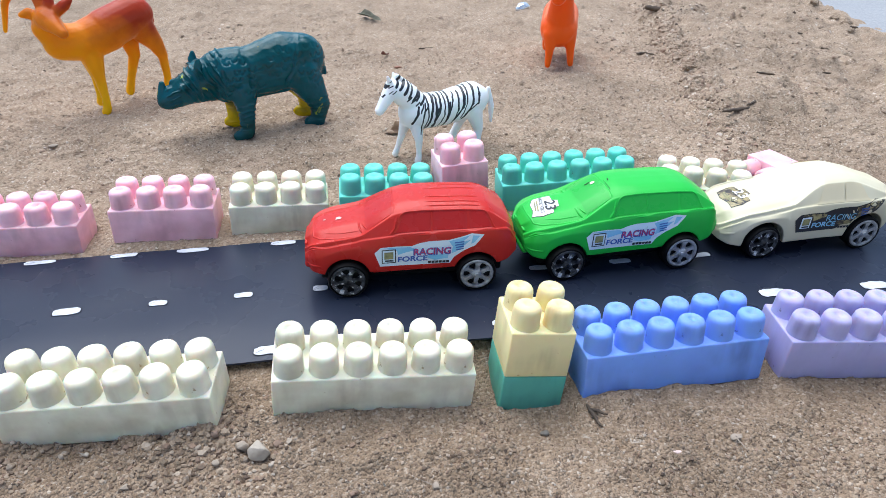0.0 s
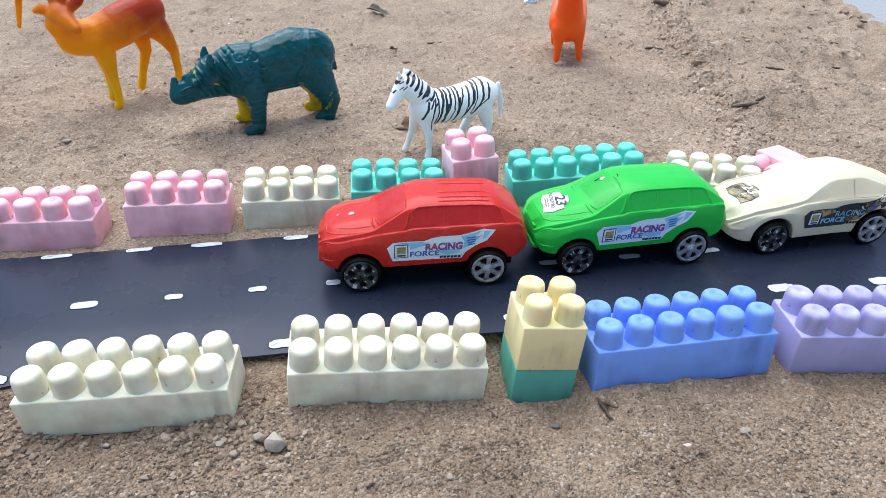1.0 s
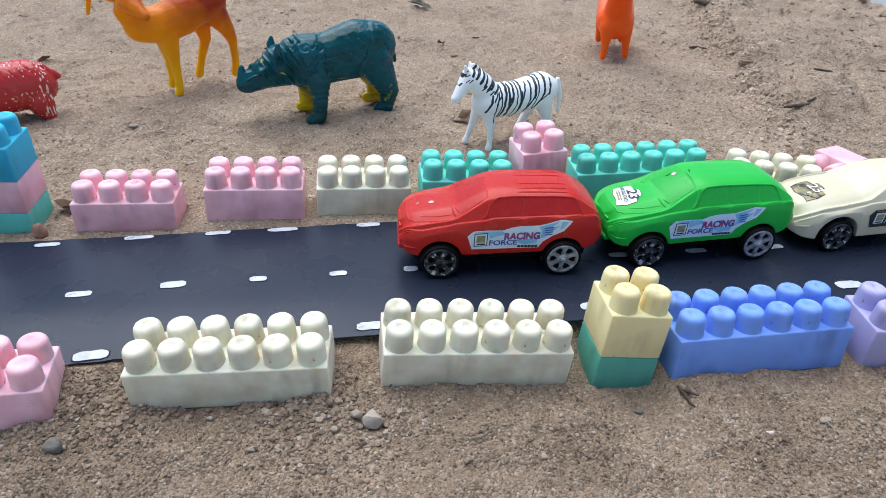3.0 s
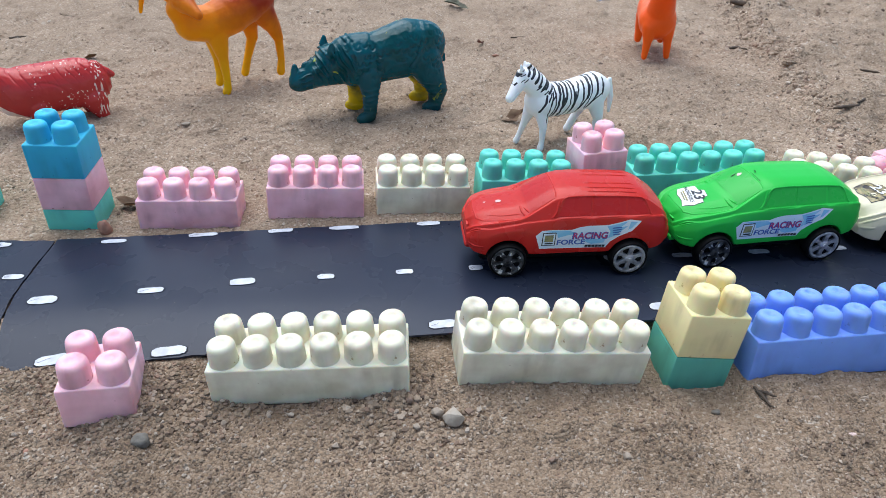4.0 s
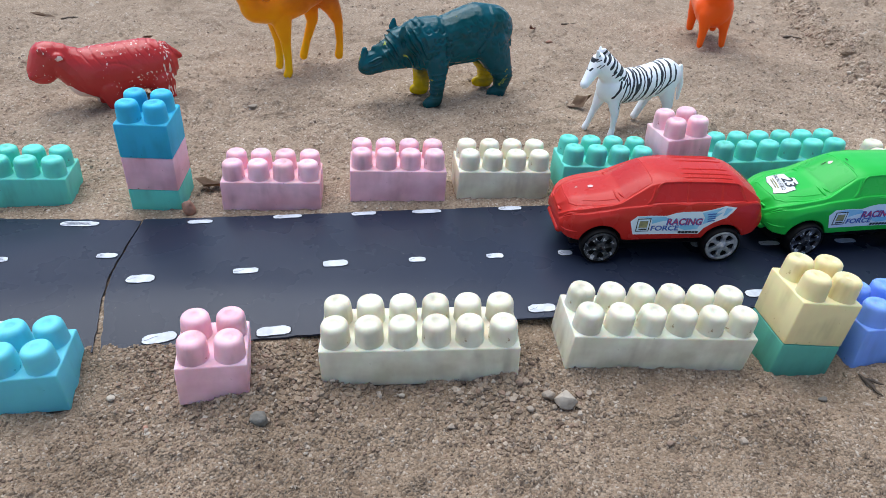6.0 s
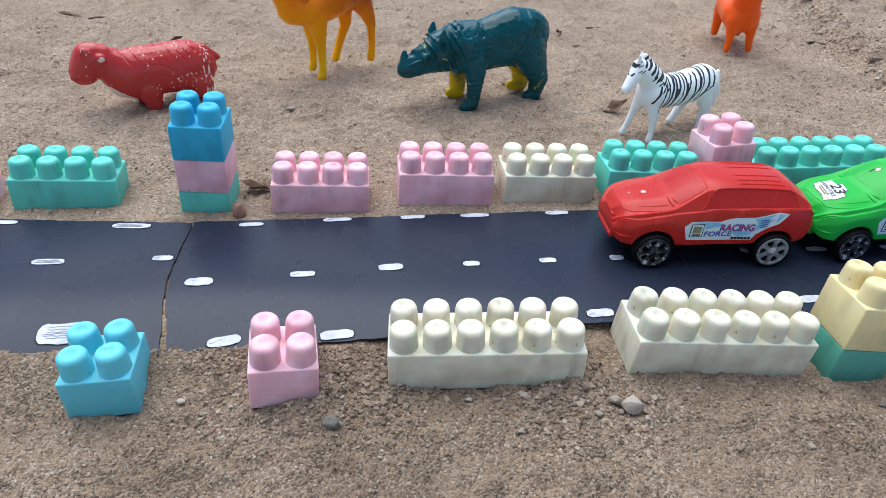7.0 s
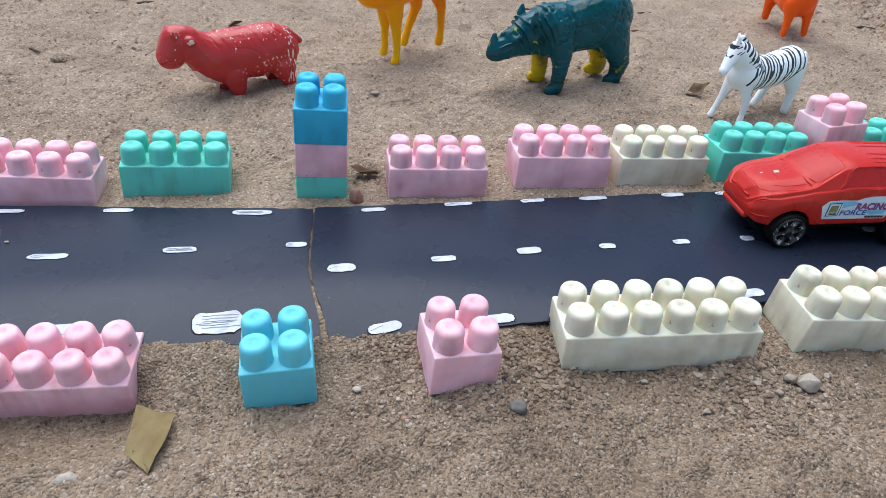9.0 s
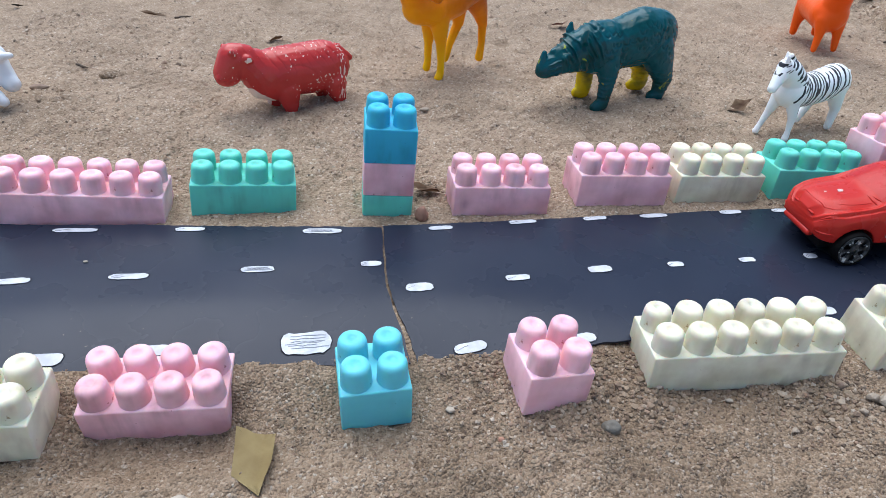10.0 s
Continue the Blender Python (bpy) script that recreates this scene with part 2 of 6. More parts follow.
def grain_material():
    m = bpy.data.materials.new("loose_grit")
    m.use_nodes = True
    n, l = m.node_tree.nodes, m.node_tree.links
    p = n["Principled BSDF"]
    p.inputs["Roughness"].default_value = 0.8
    g = n.new("ShaderNodeNewGeometry")
    r = n.new("ShaderNodeValToRGB")
    stops = ((0.0, (0.11, 0.08, 0.06)), (0.05, (0.21, 0.15, 0.11)), (0.2, (0.32, 0.238, 0.17)), (0.35, (0.35, 0.28, 0.20)), (0.5, (0.40, 0.31, 0.225)), (0.62, (0.36, 0.25, 0.185)),
             (0.74, (0.44, 0.35, 0.26)), (0.86, (0.48, 0.39, 0.30)), (0.96, (0.53, 0.445, 0.355)), (1.0, (0.64, 0.57, 0.49)))
    while len(r.color_ramp.elements) < len(stops):
        r.color_ramp.elements.new(0.5)
    for e, (x, c) in zip(r.color_ramp.elements, stops):
        e.position, e.color = x, (*c, 1)
    l.new(g.outputs["Random Per Island"], r.inputs["Fac"])
    co = n.new("ShaderNodeTexCoord")
    big = n.new("ShaderNodeTexNoise")
    big.inputs["Scale"].default_value, big.inputs["Detail"].default_value = 20.0, 6.0
    l.new(co.outputs["Object"], big.inputs["Vector"])
    br = n.new("ShaderNodeValToRGB")
    br.color_ramp.elements[0].position, br.color_ramp.elements[0].color = 0.34, (0.80, 0.77, 0.74, 1)
    br.color_ramp.elements[1].position, br.color_ramp.elements[1].color = 0.68, (1.10, 1.08, 1.06, 1)
    l.new(big.outputs["Fac"], br.inputs["Fac"])
    mx = n.new("ShaderNodeMix")
    mx.data_type, mx.blend_type = "RGBA", "MULTIPLY"
    mx.inputs[0].default_value = 1.0
    l.new(r.outputs["Color"], mx.inputs[6])
    l.new(br.outputs["Color"], mx.inputs[7])
    l.new(brown_front(n, l, co, mx.outputs[2]), p.inputs["Base Color"])
    return m


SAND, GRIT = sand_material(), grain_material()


def height_paint(name, low, high, z0, z1, rough=0.35, axis=(0, 0, 1), speck=None, speck_scale=160.0, speck_cut=0.66, relief=0.0, relief_scale=200.0, wrinkle=0.0, mid=None, sheen=0.5, tint=None):
    """Moulded plastic sprayed with a second colour from above; worn specks where the paint has chipped."""
    m = bpy.data.materials.new(name)
    m.use_nodes = True
    n, l = m.node_tree.nodes, m.node_tree.links
    p = n["Principled BSDF"]
    p.inputs["Roughness"].default_value = rough
    p.inputs["Specular IOR Level"].default_value = sheen
    p.inputs["Subsurface Weight"].default_value = 0.05
    p.inputs["Subsurface Radius"].default_value = (0.004, 0.002, 0.001)
    p.inputs["Subsurface Scale"].default_value = 1.0
    co = n.new("ShaderNodeTexCoord")
    dot = n.new("ShaderNodeVectorMath")
    dot.operation = "DOT_PRODUCT"
    dot.inputs[1].default_value = axis
    l.new(co.outputs["Object"], dot.inputs[0])
    nz = n.new("ShaderNodeTexNoise")
    nz.inputs["Scale"].default_value, nz.inputs["Detail"].default_value = 55.0, 3.0
    l.new(co.outputs["Object"], nz.inputs["Vector"])
    wob = n.new("ShaderNodeMath")
    wob.operation = "MULTIPLY_ADD"
    l.new(nz.outputs["Fac"], wob.inputs[0])
    wob.inputs[1].default_value = 0.03
    l.new(dot.outputs["Value"], wob.inputs[2])
    mr = n.new("ShaderNodeMapRange")
    mr.inputs["From Min"].default_value, mr.inputs["From Max"].default_value = z0 * MM + 0.015, z1 * MM + 0.015
    l.new(wob.outputs[0], mr.inputs["Value"])
    mx = n.new("ShaderNodeValToRGB")
    mx.color_ramp.elements[0].color, mx.color_ramp.elements[1].color = (*low, 1), (*high, 1)
    if mid:
        e = mx.color_ramp.elements.new(mid[0])
        e.color = (*mid[1], 1)
    l.new(mr.outputs["Result"], mx.inputs["Fac"])
    out = mx.outputs["Color"]
    if tint:
        tn = n.new("ShaderNodeTexNoise")
        tn.inputs["Scale"].default_value, tn.inputs["Detail"].default_value = 38.0, 5.0
        l.new(co.outputs["Object"], tn.inputs["Vector"])
        tr = n.new("ShaderNodeMapRange")
        tr.inputs["From Min"].default_value, tr.inputs["From Max"].default_value = 0.44, 0.66
        l.new(tn.outputs["Fac"], tr.inputs["Value"])
        tm = n.new("ShaderNodeMix")
        tm.data_type = "RGBA"
        tm.inputs[7].default_value = (*tint, 1)
        l.new(tr.outputs["Result"], tm.inputs[0])
        l.new(out, tm.inputs[6])
        out = tm.outputs[2]
    if speck:
        s = n.new("ShaderNodeTexNoise")
        s.inputs["Scale"].default_value, s.inputs["Detail"].default_value, s.inputs["Distortion"].default_value = speck_scale, 6.0, 0.6
        l.new(co.outputs["Object"], s.inputs["Vector"])
        sr = n.new("ShaderNodeMapRange")
        sr.inputs["From Min"].default_value, sr.inputs["From Max"].default_value = speck_cut, speck_cut + 0.03
        l.new(s.outputs["Fac"], sr.inputs["Value"])
        m2 = n.new("ShaderNodeMix")
        m2.data_type = "RGBA"
        m2.inputs[7].default_value = (*speck, 1)
        l.new(sr.outputs["Result"], m2.inputs[0])
        l.new(out, m2.inputs[6])
        out = m2.outputs[2]
    l.new(out, p.inputs["Base Color"])
    if relief:
        b = n.new("ShaderNodeBump")
        b.inputs["Distance"].default_value = relief
        t = n.new("ShaderNodeTexNoise")
        t.inputs["Scale"].default_value, t.inputs["Detail"].default_value = relief_scale, 2.0
        l.new(co.outputs["Object"], t.inputs["Vector"])
        h = t.outputs["Fac"]
        if wrinkle:
            w = n.new("ShaderNodeTexWave")
            w.inputs["Scale"].default_value, w.inputs["Distortion"].default_value = wrinkle, 14.0
            w.inputs["Detail"].default_value, w.inputs["Detail Scale"].default_value = 2.0, 1.2
            l.new(co.outputs["Object"], w.inputs["Vector"])
            a = n.new("ShaderNodeMath")
            a.operation = "ADD"
            l.new(h, a.inputs[0])
            l.new(w.outputs["Fac"], a.inputs[1])
            h = a.outputs[0]
        l.new(h, b.inputs["Height"])
        l.new(b.outputs["Normal"], p.inputs["Normal"])
    return m


def stripe_paint():
    """White moulded plastic; black hand-painted stripes where the mesh's stripe value is above a half."""
    m = bpy.data.materials.new("zebra_paint")
    m.use_nodes = True
    n, l = m.node_tree.nodes, m.node_tree.links
    p = n["Principled BSDF"]
    p.inputs["Roughness"].default_value = 0.4
    p.inputs["Subsurface Weight"].default_value = 0.08
    p.inputs["Subsurface Radius"].default_value = (0.004, 0.003, 0.002)
    p.inputs["Subsurface Scale"].default_value = 1.0
    at = n.new("ShaderNodeAttribute")
    at.attribute_name = "stripe"
    cut = n.new("ShaderNodeMapRange")
    cut.inputs["From Min"].default_value, cut.inputs["From Max"].default_value = 0.42, 0.55
    l.new(at.outputs["Fac"], cut.inputs["Value"])
    co = n.new("ShaderNodeTexCoord")
    nz = n.new("ShaderNodeTexNoise")
    nz.inputs["Scale"].default_value = 70.0
    l.new(co.outputs["Object"], nz.inputs["Vector"])
    tone = n.new("ShaderNodeMix")
    tone.data_type = "RGBA"
    tone.inputs[6].default_value, tone.inputs[7].default_value = (0.82, 0.83, 0.84, 1), (0.88, 0.885, 0.89, 1)
    l.new(nz.outputs["Fac"], tone.inputs[0])
    mx = n.new("ShaderNodeMix")
    mx.data_type = "RGBA"
    mx.inputs[7].default_value = (0.012, 0.013, 0.02, 1)
    l.new(tone.outputs[2], mx.inputs[6])
    l.new(cut.outputs["Result"], mx.inputs[0])
    l.new(mx.outputs[2], p.inputs["Base Color"])
    return m


def worn_paint(name, paint, deep, bare, rough):
    """Glossy painted plastic; the bare plastic shows where the mesh's stripe value is above a half."""
    m = bpy.data.materials.new(name)
    m.use_nodes = True
    n, l = m.node_tree.nodes, m.node_tree.links
    p = n["Principled BSDF"]
    p.inputs["Roughness"].default_value = rough
    p.inputs["Specular IOR Level"].default_value = 0.4
    at = n.new("ShaderNodeAttribute")
    at.attribute_name = "stripe"
    cut = n.new("ShaderNodeMapRange")
    cut.inputs["From Min"].default_value, cut.inputs["From Max"].default_value = 0.42, 0.55
    l.new(at.outputs["Fac"], cut.inputs["Value"])
    co = n.new("ShaderNodeTexCoord")
    nz = n.new("ShaderNodeTexNoise")
    nz.inputs["Scale"].default_value, nz.inputs["Detail"].default_value = 60.0, 4.0
    l.new(co.outputs["Object"], nz.inputs["Vector"])
    tone = n.new("ShaderNodeMix")
    tone.data_type = "RGBA"
    tone.inputs[6].default_value, tone.inputs[7].default_value = (*paint, 1), (*deep, 1)
    l.new(nz.outputs["Fac"], tone.inputs[0])
    mx = n.new("ShaderNodeMix")
    mx.data_type = "RGBA"
    mx.inputs[7].default_value = (*bare, 1)
    l.new(tone.outputs[2], mx.inputs[6])
    l.new(cut.outputs["Result"], mx.inputs[0])
    l.new(mx.outputs[2], p.inputs["Base Color"])
    fine = n.new("ShaderNodeTexNoise")
    fine.inputs["Scale"].default_value = 260.0
    l.new(co.outputs["Object"], fine.inputs["Vector"])
    b = n.new("ShaderNodeBump")
    b.inputs["Distance"].default_value = 0.0004
    l.new(fine.outputs["Fac"], b.inputs["Height"])
    l.new(b.outputs["Normal"], p.inputs["Normal"])
    return m


RHINO = height_paint("rhino_paint", (0.60, 0.42, 0.006), (0.0004, 0.076, 0.098), 8, 38, 0.25, axis=(0.726, -2.08, 1.0), speck=(0.22, 0.30, 0.03), speck_scale=75.0, speck_cut=0.685, relief=0.0011, relief_scale=120.0, mid=(0.4, (0.004, 0.080, 0.034)), sheen=0.26, tint=(0.001, 0.048, 0.048))
DEER = height_paint("deer_paint", (0.97, 0.52, 0.008), (0.36, 0.036, 0.012), 6, 90, 0.32, axis=(0.5, 0, 1.0), relief=0.0006, relief_scale=160.0, mid=(0.62, (0.90, 0.27, 0.005)), sheen=0.16)
HIPPO = worn_paint("hippo_paint", (0.54, 0.042, 0.038), (0.44, 0.024, 0.022), (0.80, 0.60, 0.52), 0.22)
ORANGE = height_paint("orange_figure_plastic", (0.97, 0.125, 0.008), (0.96, 0.09, 0.006), 10, 80, 0.3, relief=0.0006, relief_scale=120.0, sheen=0.25)
WHITE_FIG = material("white_figure_plastic", (0.78, 0.80, 0.83), 0.4, (0.62, 0.64, 0.67), 60.0, 0.4)
ZEBRA = stripe_paint()


# ---- mesh helpers (all sizes in millimetres) ----
def link(name, bm, mat, parent=None, label="", smooth=True):
    mesh = bpy.data.meshes.new(name)
    bm.normal_update()
    bm.to_mesh(mesh)
    bm.free()
    mesh.transform(Matrix.Scale(MM, 4))
    if smooth:
        mesh.shade_smooth()
    for one in mat if isinstance(mat, (list, tuple)) else (mat,):
        mesh.materials.append(one)
    ob = new(name, mesh)
    ob.parent = parent
    if label:
        ob["label"] = label
    return ob


def part(name, bm, mat, parent, label="", smooth=True):
    return link(name, bm, mat, parent, label, smooth)


def share(name, ob, parent, m):
    """Another part on the same mesh."""
    twin = new(name, ob.data)
    twin.parent, twin.matrix_basis = parent, m
    return twin


def root(name, m, label, category, group=""):
    e = new(name)
    e.empty_display_size = 0.01
    e.matrix_basis = m
    return tagged(e, label, category, group)


def mm_pose(x, y, z, rx=0, ry=0, rz=0):
    return pose(x * MM, y * MM, z * MM, rx, ry, rz)


def box(bm, x0, x1, y0, y1, z0, z1, bevel=0.0, segments=2):
    v = bmesh.ops.create_cube(bm, size=1.0)["verts"]
    for p in v:
        p.co = Vector((x0 + (p.co.x + 0.5) * (x1 - x0), y0 + (p.co.y + 0.5) * (y1 - y0), z0 + (p.co.z + 0.5) * (z1 - z0)))
    if bevel:
        edges = list({e for p in v for e in p.link_edges})
        bmesh.ops.bevel(bm, geom=edges, offset=bevel, segments=segments, profile=0.5, affect="EDGES")
    return bm


def lathe(profile, turns=28):
    """A closed round body from (radius, height) pairs; the first and last radius may be 0."""
    bm = bmesh.new()
    rings = []
    for r, z in profile:
        if r < 1e-4:
            rings.append([bm.verts.new((0, 0, z))])
        else:
            rings.append([bm.verts.new((r * math.cos(2 * math.pi * k / turns), r * math.sin(2 * math.pi * k / turns), z)) for k in range(turns)])
    for a, b in zip(rings, rings[1:]):
        for k in range(turns):
            q = [a[k % len(a)], a[(k + 1) % len(a)], b[(k + 1) % len(b)], b[k % len(b)]]
            q = list(dict.fromkeys(q))
            if len(q) > 2:
                bm.faces.new(q)
    return bm


def outline(bm, points, z0, z1):
    """A flat plate with the given outline, from z0 to z1."""
    low = [bm.verts.new((x, y, z0)) for x, y in points]
    top = [bm.verts.new((x, y, z1)) for x, y in points]
    bm.faces.new(top)
    bm.faces.new(low[::-1])
    for k in range(len(points)):
        j = (k + 1) % len(points)
        bm.faces.new((low[k], low[j], top[j], top[k]))
    return bm


def lettering(text, size, weight=0.042):
    """A flat mesh of the built-in font's letters, from the lower left corner, size in millimetres."""
    c = bpy.data.curves.new("letters", "FONT")
    c.body, c.size, c.resolution_u, c.offset = text, size, 3, weight * size
    tmp = bpy.data.objects.new("letters", c)
    scene.collection.objects.link(tmp)
    mesh = bpy.data.meshes.new_from_object(tmp.evaluated_get(bpy.context.evaluated_depsgraph_get()))
    bpy.data.objects.remove(tmp)
    bm = bmesh.new()
    bm.from_mesh(mesh)
    bpy.data.meshes.remove(mesh)
    bpy.data.curves.remove(c)
    return bm


def turned(limbs, base, heading):
    """Limbs given along (u), across (v) and up from a figure's middle, as limbs in the world."""
    c, s = math.cos(radians(heading)), math.sin(radians(heading))
    at = lambda u, v, z, r: (base[0] + u * c - v * s, base[1] + u * s + v * c, z, r)
    return [at(*limb[:4]) + at(*limb[4:]) for limb in limbs]


def moulded(name, limbs, mat, voxel, base, label, category, smooth=5, group="", sculpt=None, stripe=None, heading=0.0, slim=1.0):
    """A figure moulded in one piece from tapered limbs (x, y, z, radius, x, y, z, radius) in world millimetres; slim flattens it across its heading."""
    ball = bmesh.new()
    bmesh.ops.create_icosphere(ball, subdivisions=3, radius=1.0)
    across = Vector((-math.sin(radians(heading)), math.cos(radians(heading)), 0))
    unit = [v.co - across * (v.co.dot(across) * (1 - slim)) for v in ball.verts]
    ball.free()
    bm = bmesh.new()
    for x0, y0, z0, r0, x1, y1, z1, r1 in limbs:
        limb = bmesh.new()
        for x, y, z, r in ((x0, y0, z0, r0), (x1, y1, z1, r1)):
            for u in unit:
                limb.verts.new(u * r + Vector((x - base[0], y - base[1], z - base[2])))
        bmesh.ops.convex_hull(limb, input=list(limb.verts))
        bmesh.ops.delete(limb, geom=[v for v in limb.verts if not v.link_faces], context="VERTS")
        mesh = bpy.data.meshes.new("limb")
        limb.to_mesh(mesh)
        limb.free()
        bm.from_mesh(mesh)
        bpy.data.meshes.remove(mesh)
    ob = link(name, bm, mat)
    re = ob.modifiers.new("skin", "REMESH")
    re.mode, re.voxel_size, re.use_smooth_shade = "VOXEL", voxel * MM, True
    sm = ob.modifiers.new("round", "SMOOTH")
    sm.iterations, sm.factor = smooth, 0.5
    mesh = bpy.data.meshes.new_from_object(ob.evaluated_get(bpy.context.evaluated_depsgraph_get()))
    ob.modifiers.clear()
    old = ob.data
    ob.data = mesh
    bpy.data.meshes.remove(old)
    mesh.name = name
    mesh.shade_smooth()
    if not mesh.materials:
        mesh.materials.append(mat)
    at = Vector(base)
    if sculpt:
        normals = [Vector(v.vector) for v in mesh.vertex_normals]
        for v, nrm in zip(mesh.vertices, normals):
            v.co = v.co + nrm * (sculpt(v.co / MM + at, nrm) * MM)
        mesh.update()
    if stripe:
        mesh.attributes.new("stripe", "FLOAT", "POINT").data.foreach_set("value", [stripe(v.co / MM + at) for v in mesh.vertices])
    ob.matrix_basis = mm_pose(*base)
    return tagged(ob, label, category, group)


# ---- the ground: a heap of coarse sand on pale concrete ----
PITCH = 16.0
HEIGHT = dict.fromkeys(("cream", "pink", "sky blue", "turquoise", "mint"), 23.0) | {"sea green": 24.5, "pale yellow": 26.0, "periwinkle": 26.0, "lilac": 25.0}
# name of colour, studs along, front left top corner, yaw, tilts, stack of colours below, front or back row
FRONT_ROW = [
    ("cream", 6, -365, -103.4, 12, 2, 4, 4, (), "front"),
    ("pink", 4, -261, -83.9, -7, 0.8, 0, 7, (), "front"),
    ("turquoise", 2, -147.4, -92.5, 6.2, 5.4, -0.9, 1.6, (), "front"),
    ("pink", 2, -63.9, -91.4, 10.9, 8.1, 3.7, 0.6, (), "front"),
    ("cream", 6, -1.7, -79.6, 9, -1.2, -1.3, 0.8, (), "front"),
    ("cream", 6, 120.3, -77.4, 14, 2.2, 4.4, 3, (), "front"),
    ("pale yellow", 2, 231.2, -73, 29.5, 0.5, 5.3, -2.1, ("sea green",), "front"),
    ("periwinkle", 6, 268.6, -75.4, 13, 3.4, -0.3, -3.6, (), "front"),
    ("lilac", 6, 373.5, -74, 13.5, -3.6, 1.3, 1, (), "front"),
]
BACK_ROW = [
    ("pink", 6, -351, 62.5, 20.5, 3.4, 4.3, -0.6, (), "back"),
    ("mint", 4, -240.7, 72.8, 19.4, 6.7, 3.8, -0.3, (), "back"),
    ("sky blue", 2, -134.3, 69, 58.5, 0.4, 2.3, 2.7, ("pink", "mint"), "back"),
    ("pink", 4, -77.8, 70.7, 18.2, 2.3, 1.8, -1.1, (), "back"),
    ("pink", 4, 5.2, 75.1, 24.2, 2.4, 1.9, -1.3, (), "back"),
    ("cream", 4, 77.2, 81.2, 20.3, 3.1, 2, 1.5, (), "back"),
    ("mint", 4, 148.2, 83, 23.8, 1.4, 2.2, -0.9, (), "back"),
    ("pink", 2, 215.3, 80.4, 43.6, 8.2, -2.1, -0.8, ("sky blue",), "back"),
    ("mint", 6, 259, 94, 21, -0.3, -2.2, -0.8, (), "back"),
    ("cream", 4, 369, 91, 18.4, -16, 0, 0.7, (), "back"),
]
BLOCKS = FRONT_ROW + BACK_ROW
KNOTS = ((-900, -18), (-300, -17), (-150, -14), (-95, -12), (-62, -9), (-40, -5), (-5, -2.2), (60, -2.2), (78, -1.2), (110, 0), (175, 6), (230, 10), (320, 10), (420, 12), (700, 15), (3000, 15))


def sag(x, y):
    """How far the plastic sheet hangs below its middle, towards the front edge."""
    f = np.clip((-10 - y) / 50, 0, 1.3)
    return 6.5 * f * f * np.clip((240 - x) / 330, 0.0, 1.0)


SEAM = ((-62, -114.4, -110.6), (-44, -117.2, -114.4), (-24, -121.6, -120.0), (-4, -124.6, -123.2), (18, -125.0, -123.8), (55, -124.8, -123.9))


def seam(y, side):
    """The edge of the left (1) or right (2) sheet where they meet in a curved, widening gap."""
    return np.interp(y, [k[0] for k in SEAM], [k[side] for k in SEAM])


def bank_line(y):
    return 468 + 0.23 * (y - 200)


def lattice(x, y, size, seed):
    """Smooth value noise of about unit height, with features of the given size."""
    rng = np.random.default_rng(seed)
    table = rng.random((256, 256)) * 2 - 1
    u, v = x / size, y / size
    i, j = np.floor(u).astype(int), np.floor(v).astype(int)
    a, b = u - i, v - j
    a, b = a * a * (3 - 2 * a), b * b * (3 - 2 * b)
    t = lambda p, q: table[p % 256, q % 256]
    return (t(i, j) * (1 - a) + t(i + 1, j) * a) * (1 - b) + (t(i, j + 1) * (1 - a) + t(i + 1, j + 1) * a) * b


FOOTINGS = []
SUNK = {1: 1.5, 2: 6.5}
for colour, n, x, y, z, yaw, ty, tx, below, row in BLOCKS:
    m = Matrix.Translation((x, y, z)) @ pose(0, 0, 0, tx, ty, yaw)
    for k in range(n):
        c = m @ Vector(((k + 0.5) * PITCH, 15.8, -HEIGHT[colour] - sum(HEIGHT[o] for o in below)))
        if row == "front":
            c2 = m @ Vector(((k + 0.5) * PITCH, -7.0, -HEIGHT[colour] - sum(HEIGHT[o] for o in below)))
            FOOTINGS.append((c2.x, c2.y, c2.z + (2.4 if abs(x + 20) < 60 else 0.9), 15.0))
        FOOTINGS.append((c.x, c.y, c.z + SUNK.get(len(below), (3.2 if abs(x + 20) < 60 else 1.0) if row == "front" else 2.4), 17.0))
FOOTINGS += [(64, 227, 9, 14), (55, 248, 10, 14), (121, 242, 11, 14), (111, 271, 11, 14), (193, 186, 6, 12), (208, 170, 7, 12),
             (256, 188, 8, 12), (232, 203, 8, 12), (121, 242, 11, 14),
             (-193, 216, 9, 16), (-156, 239, 11, 16)]


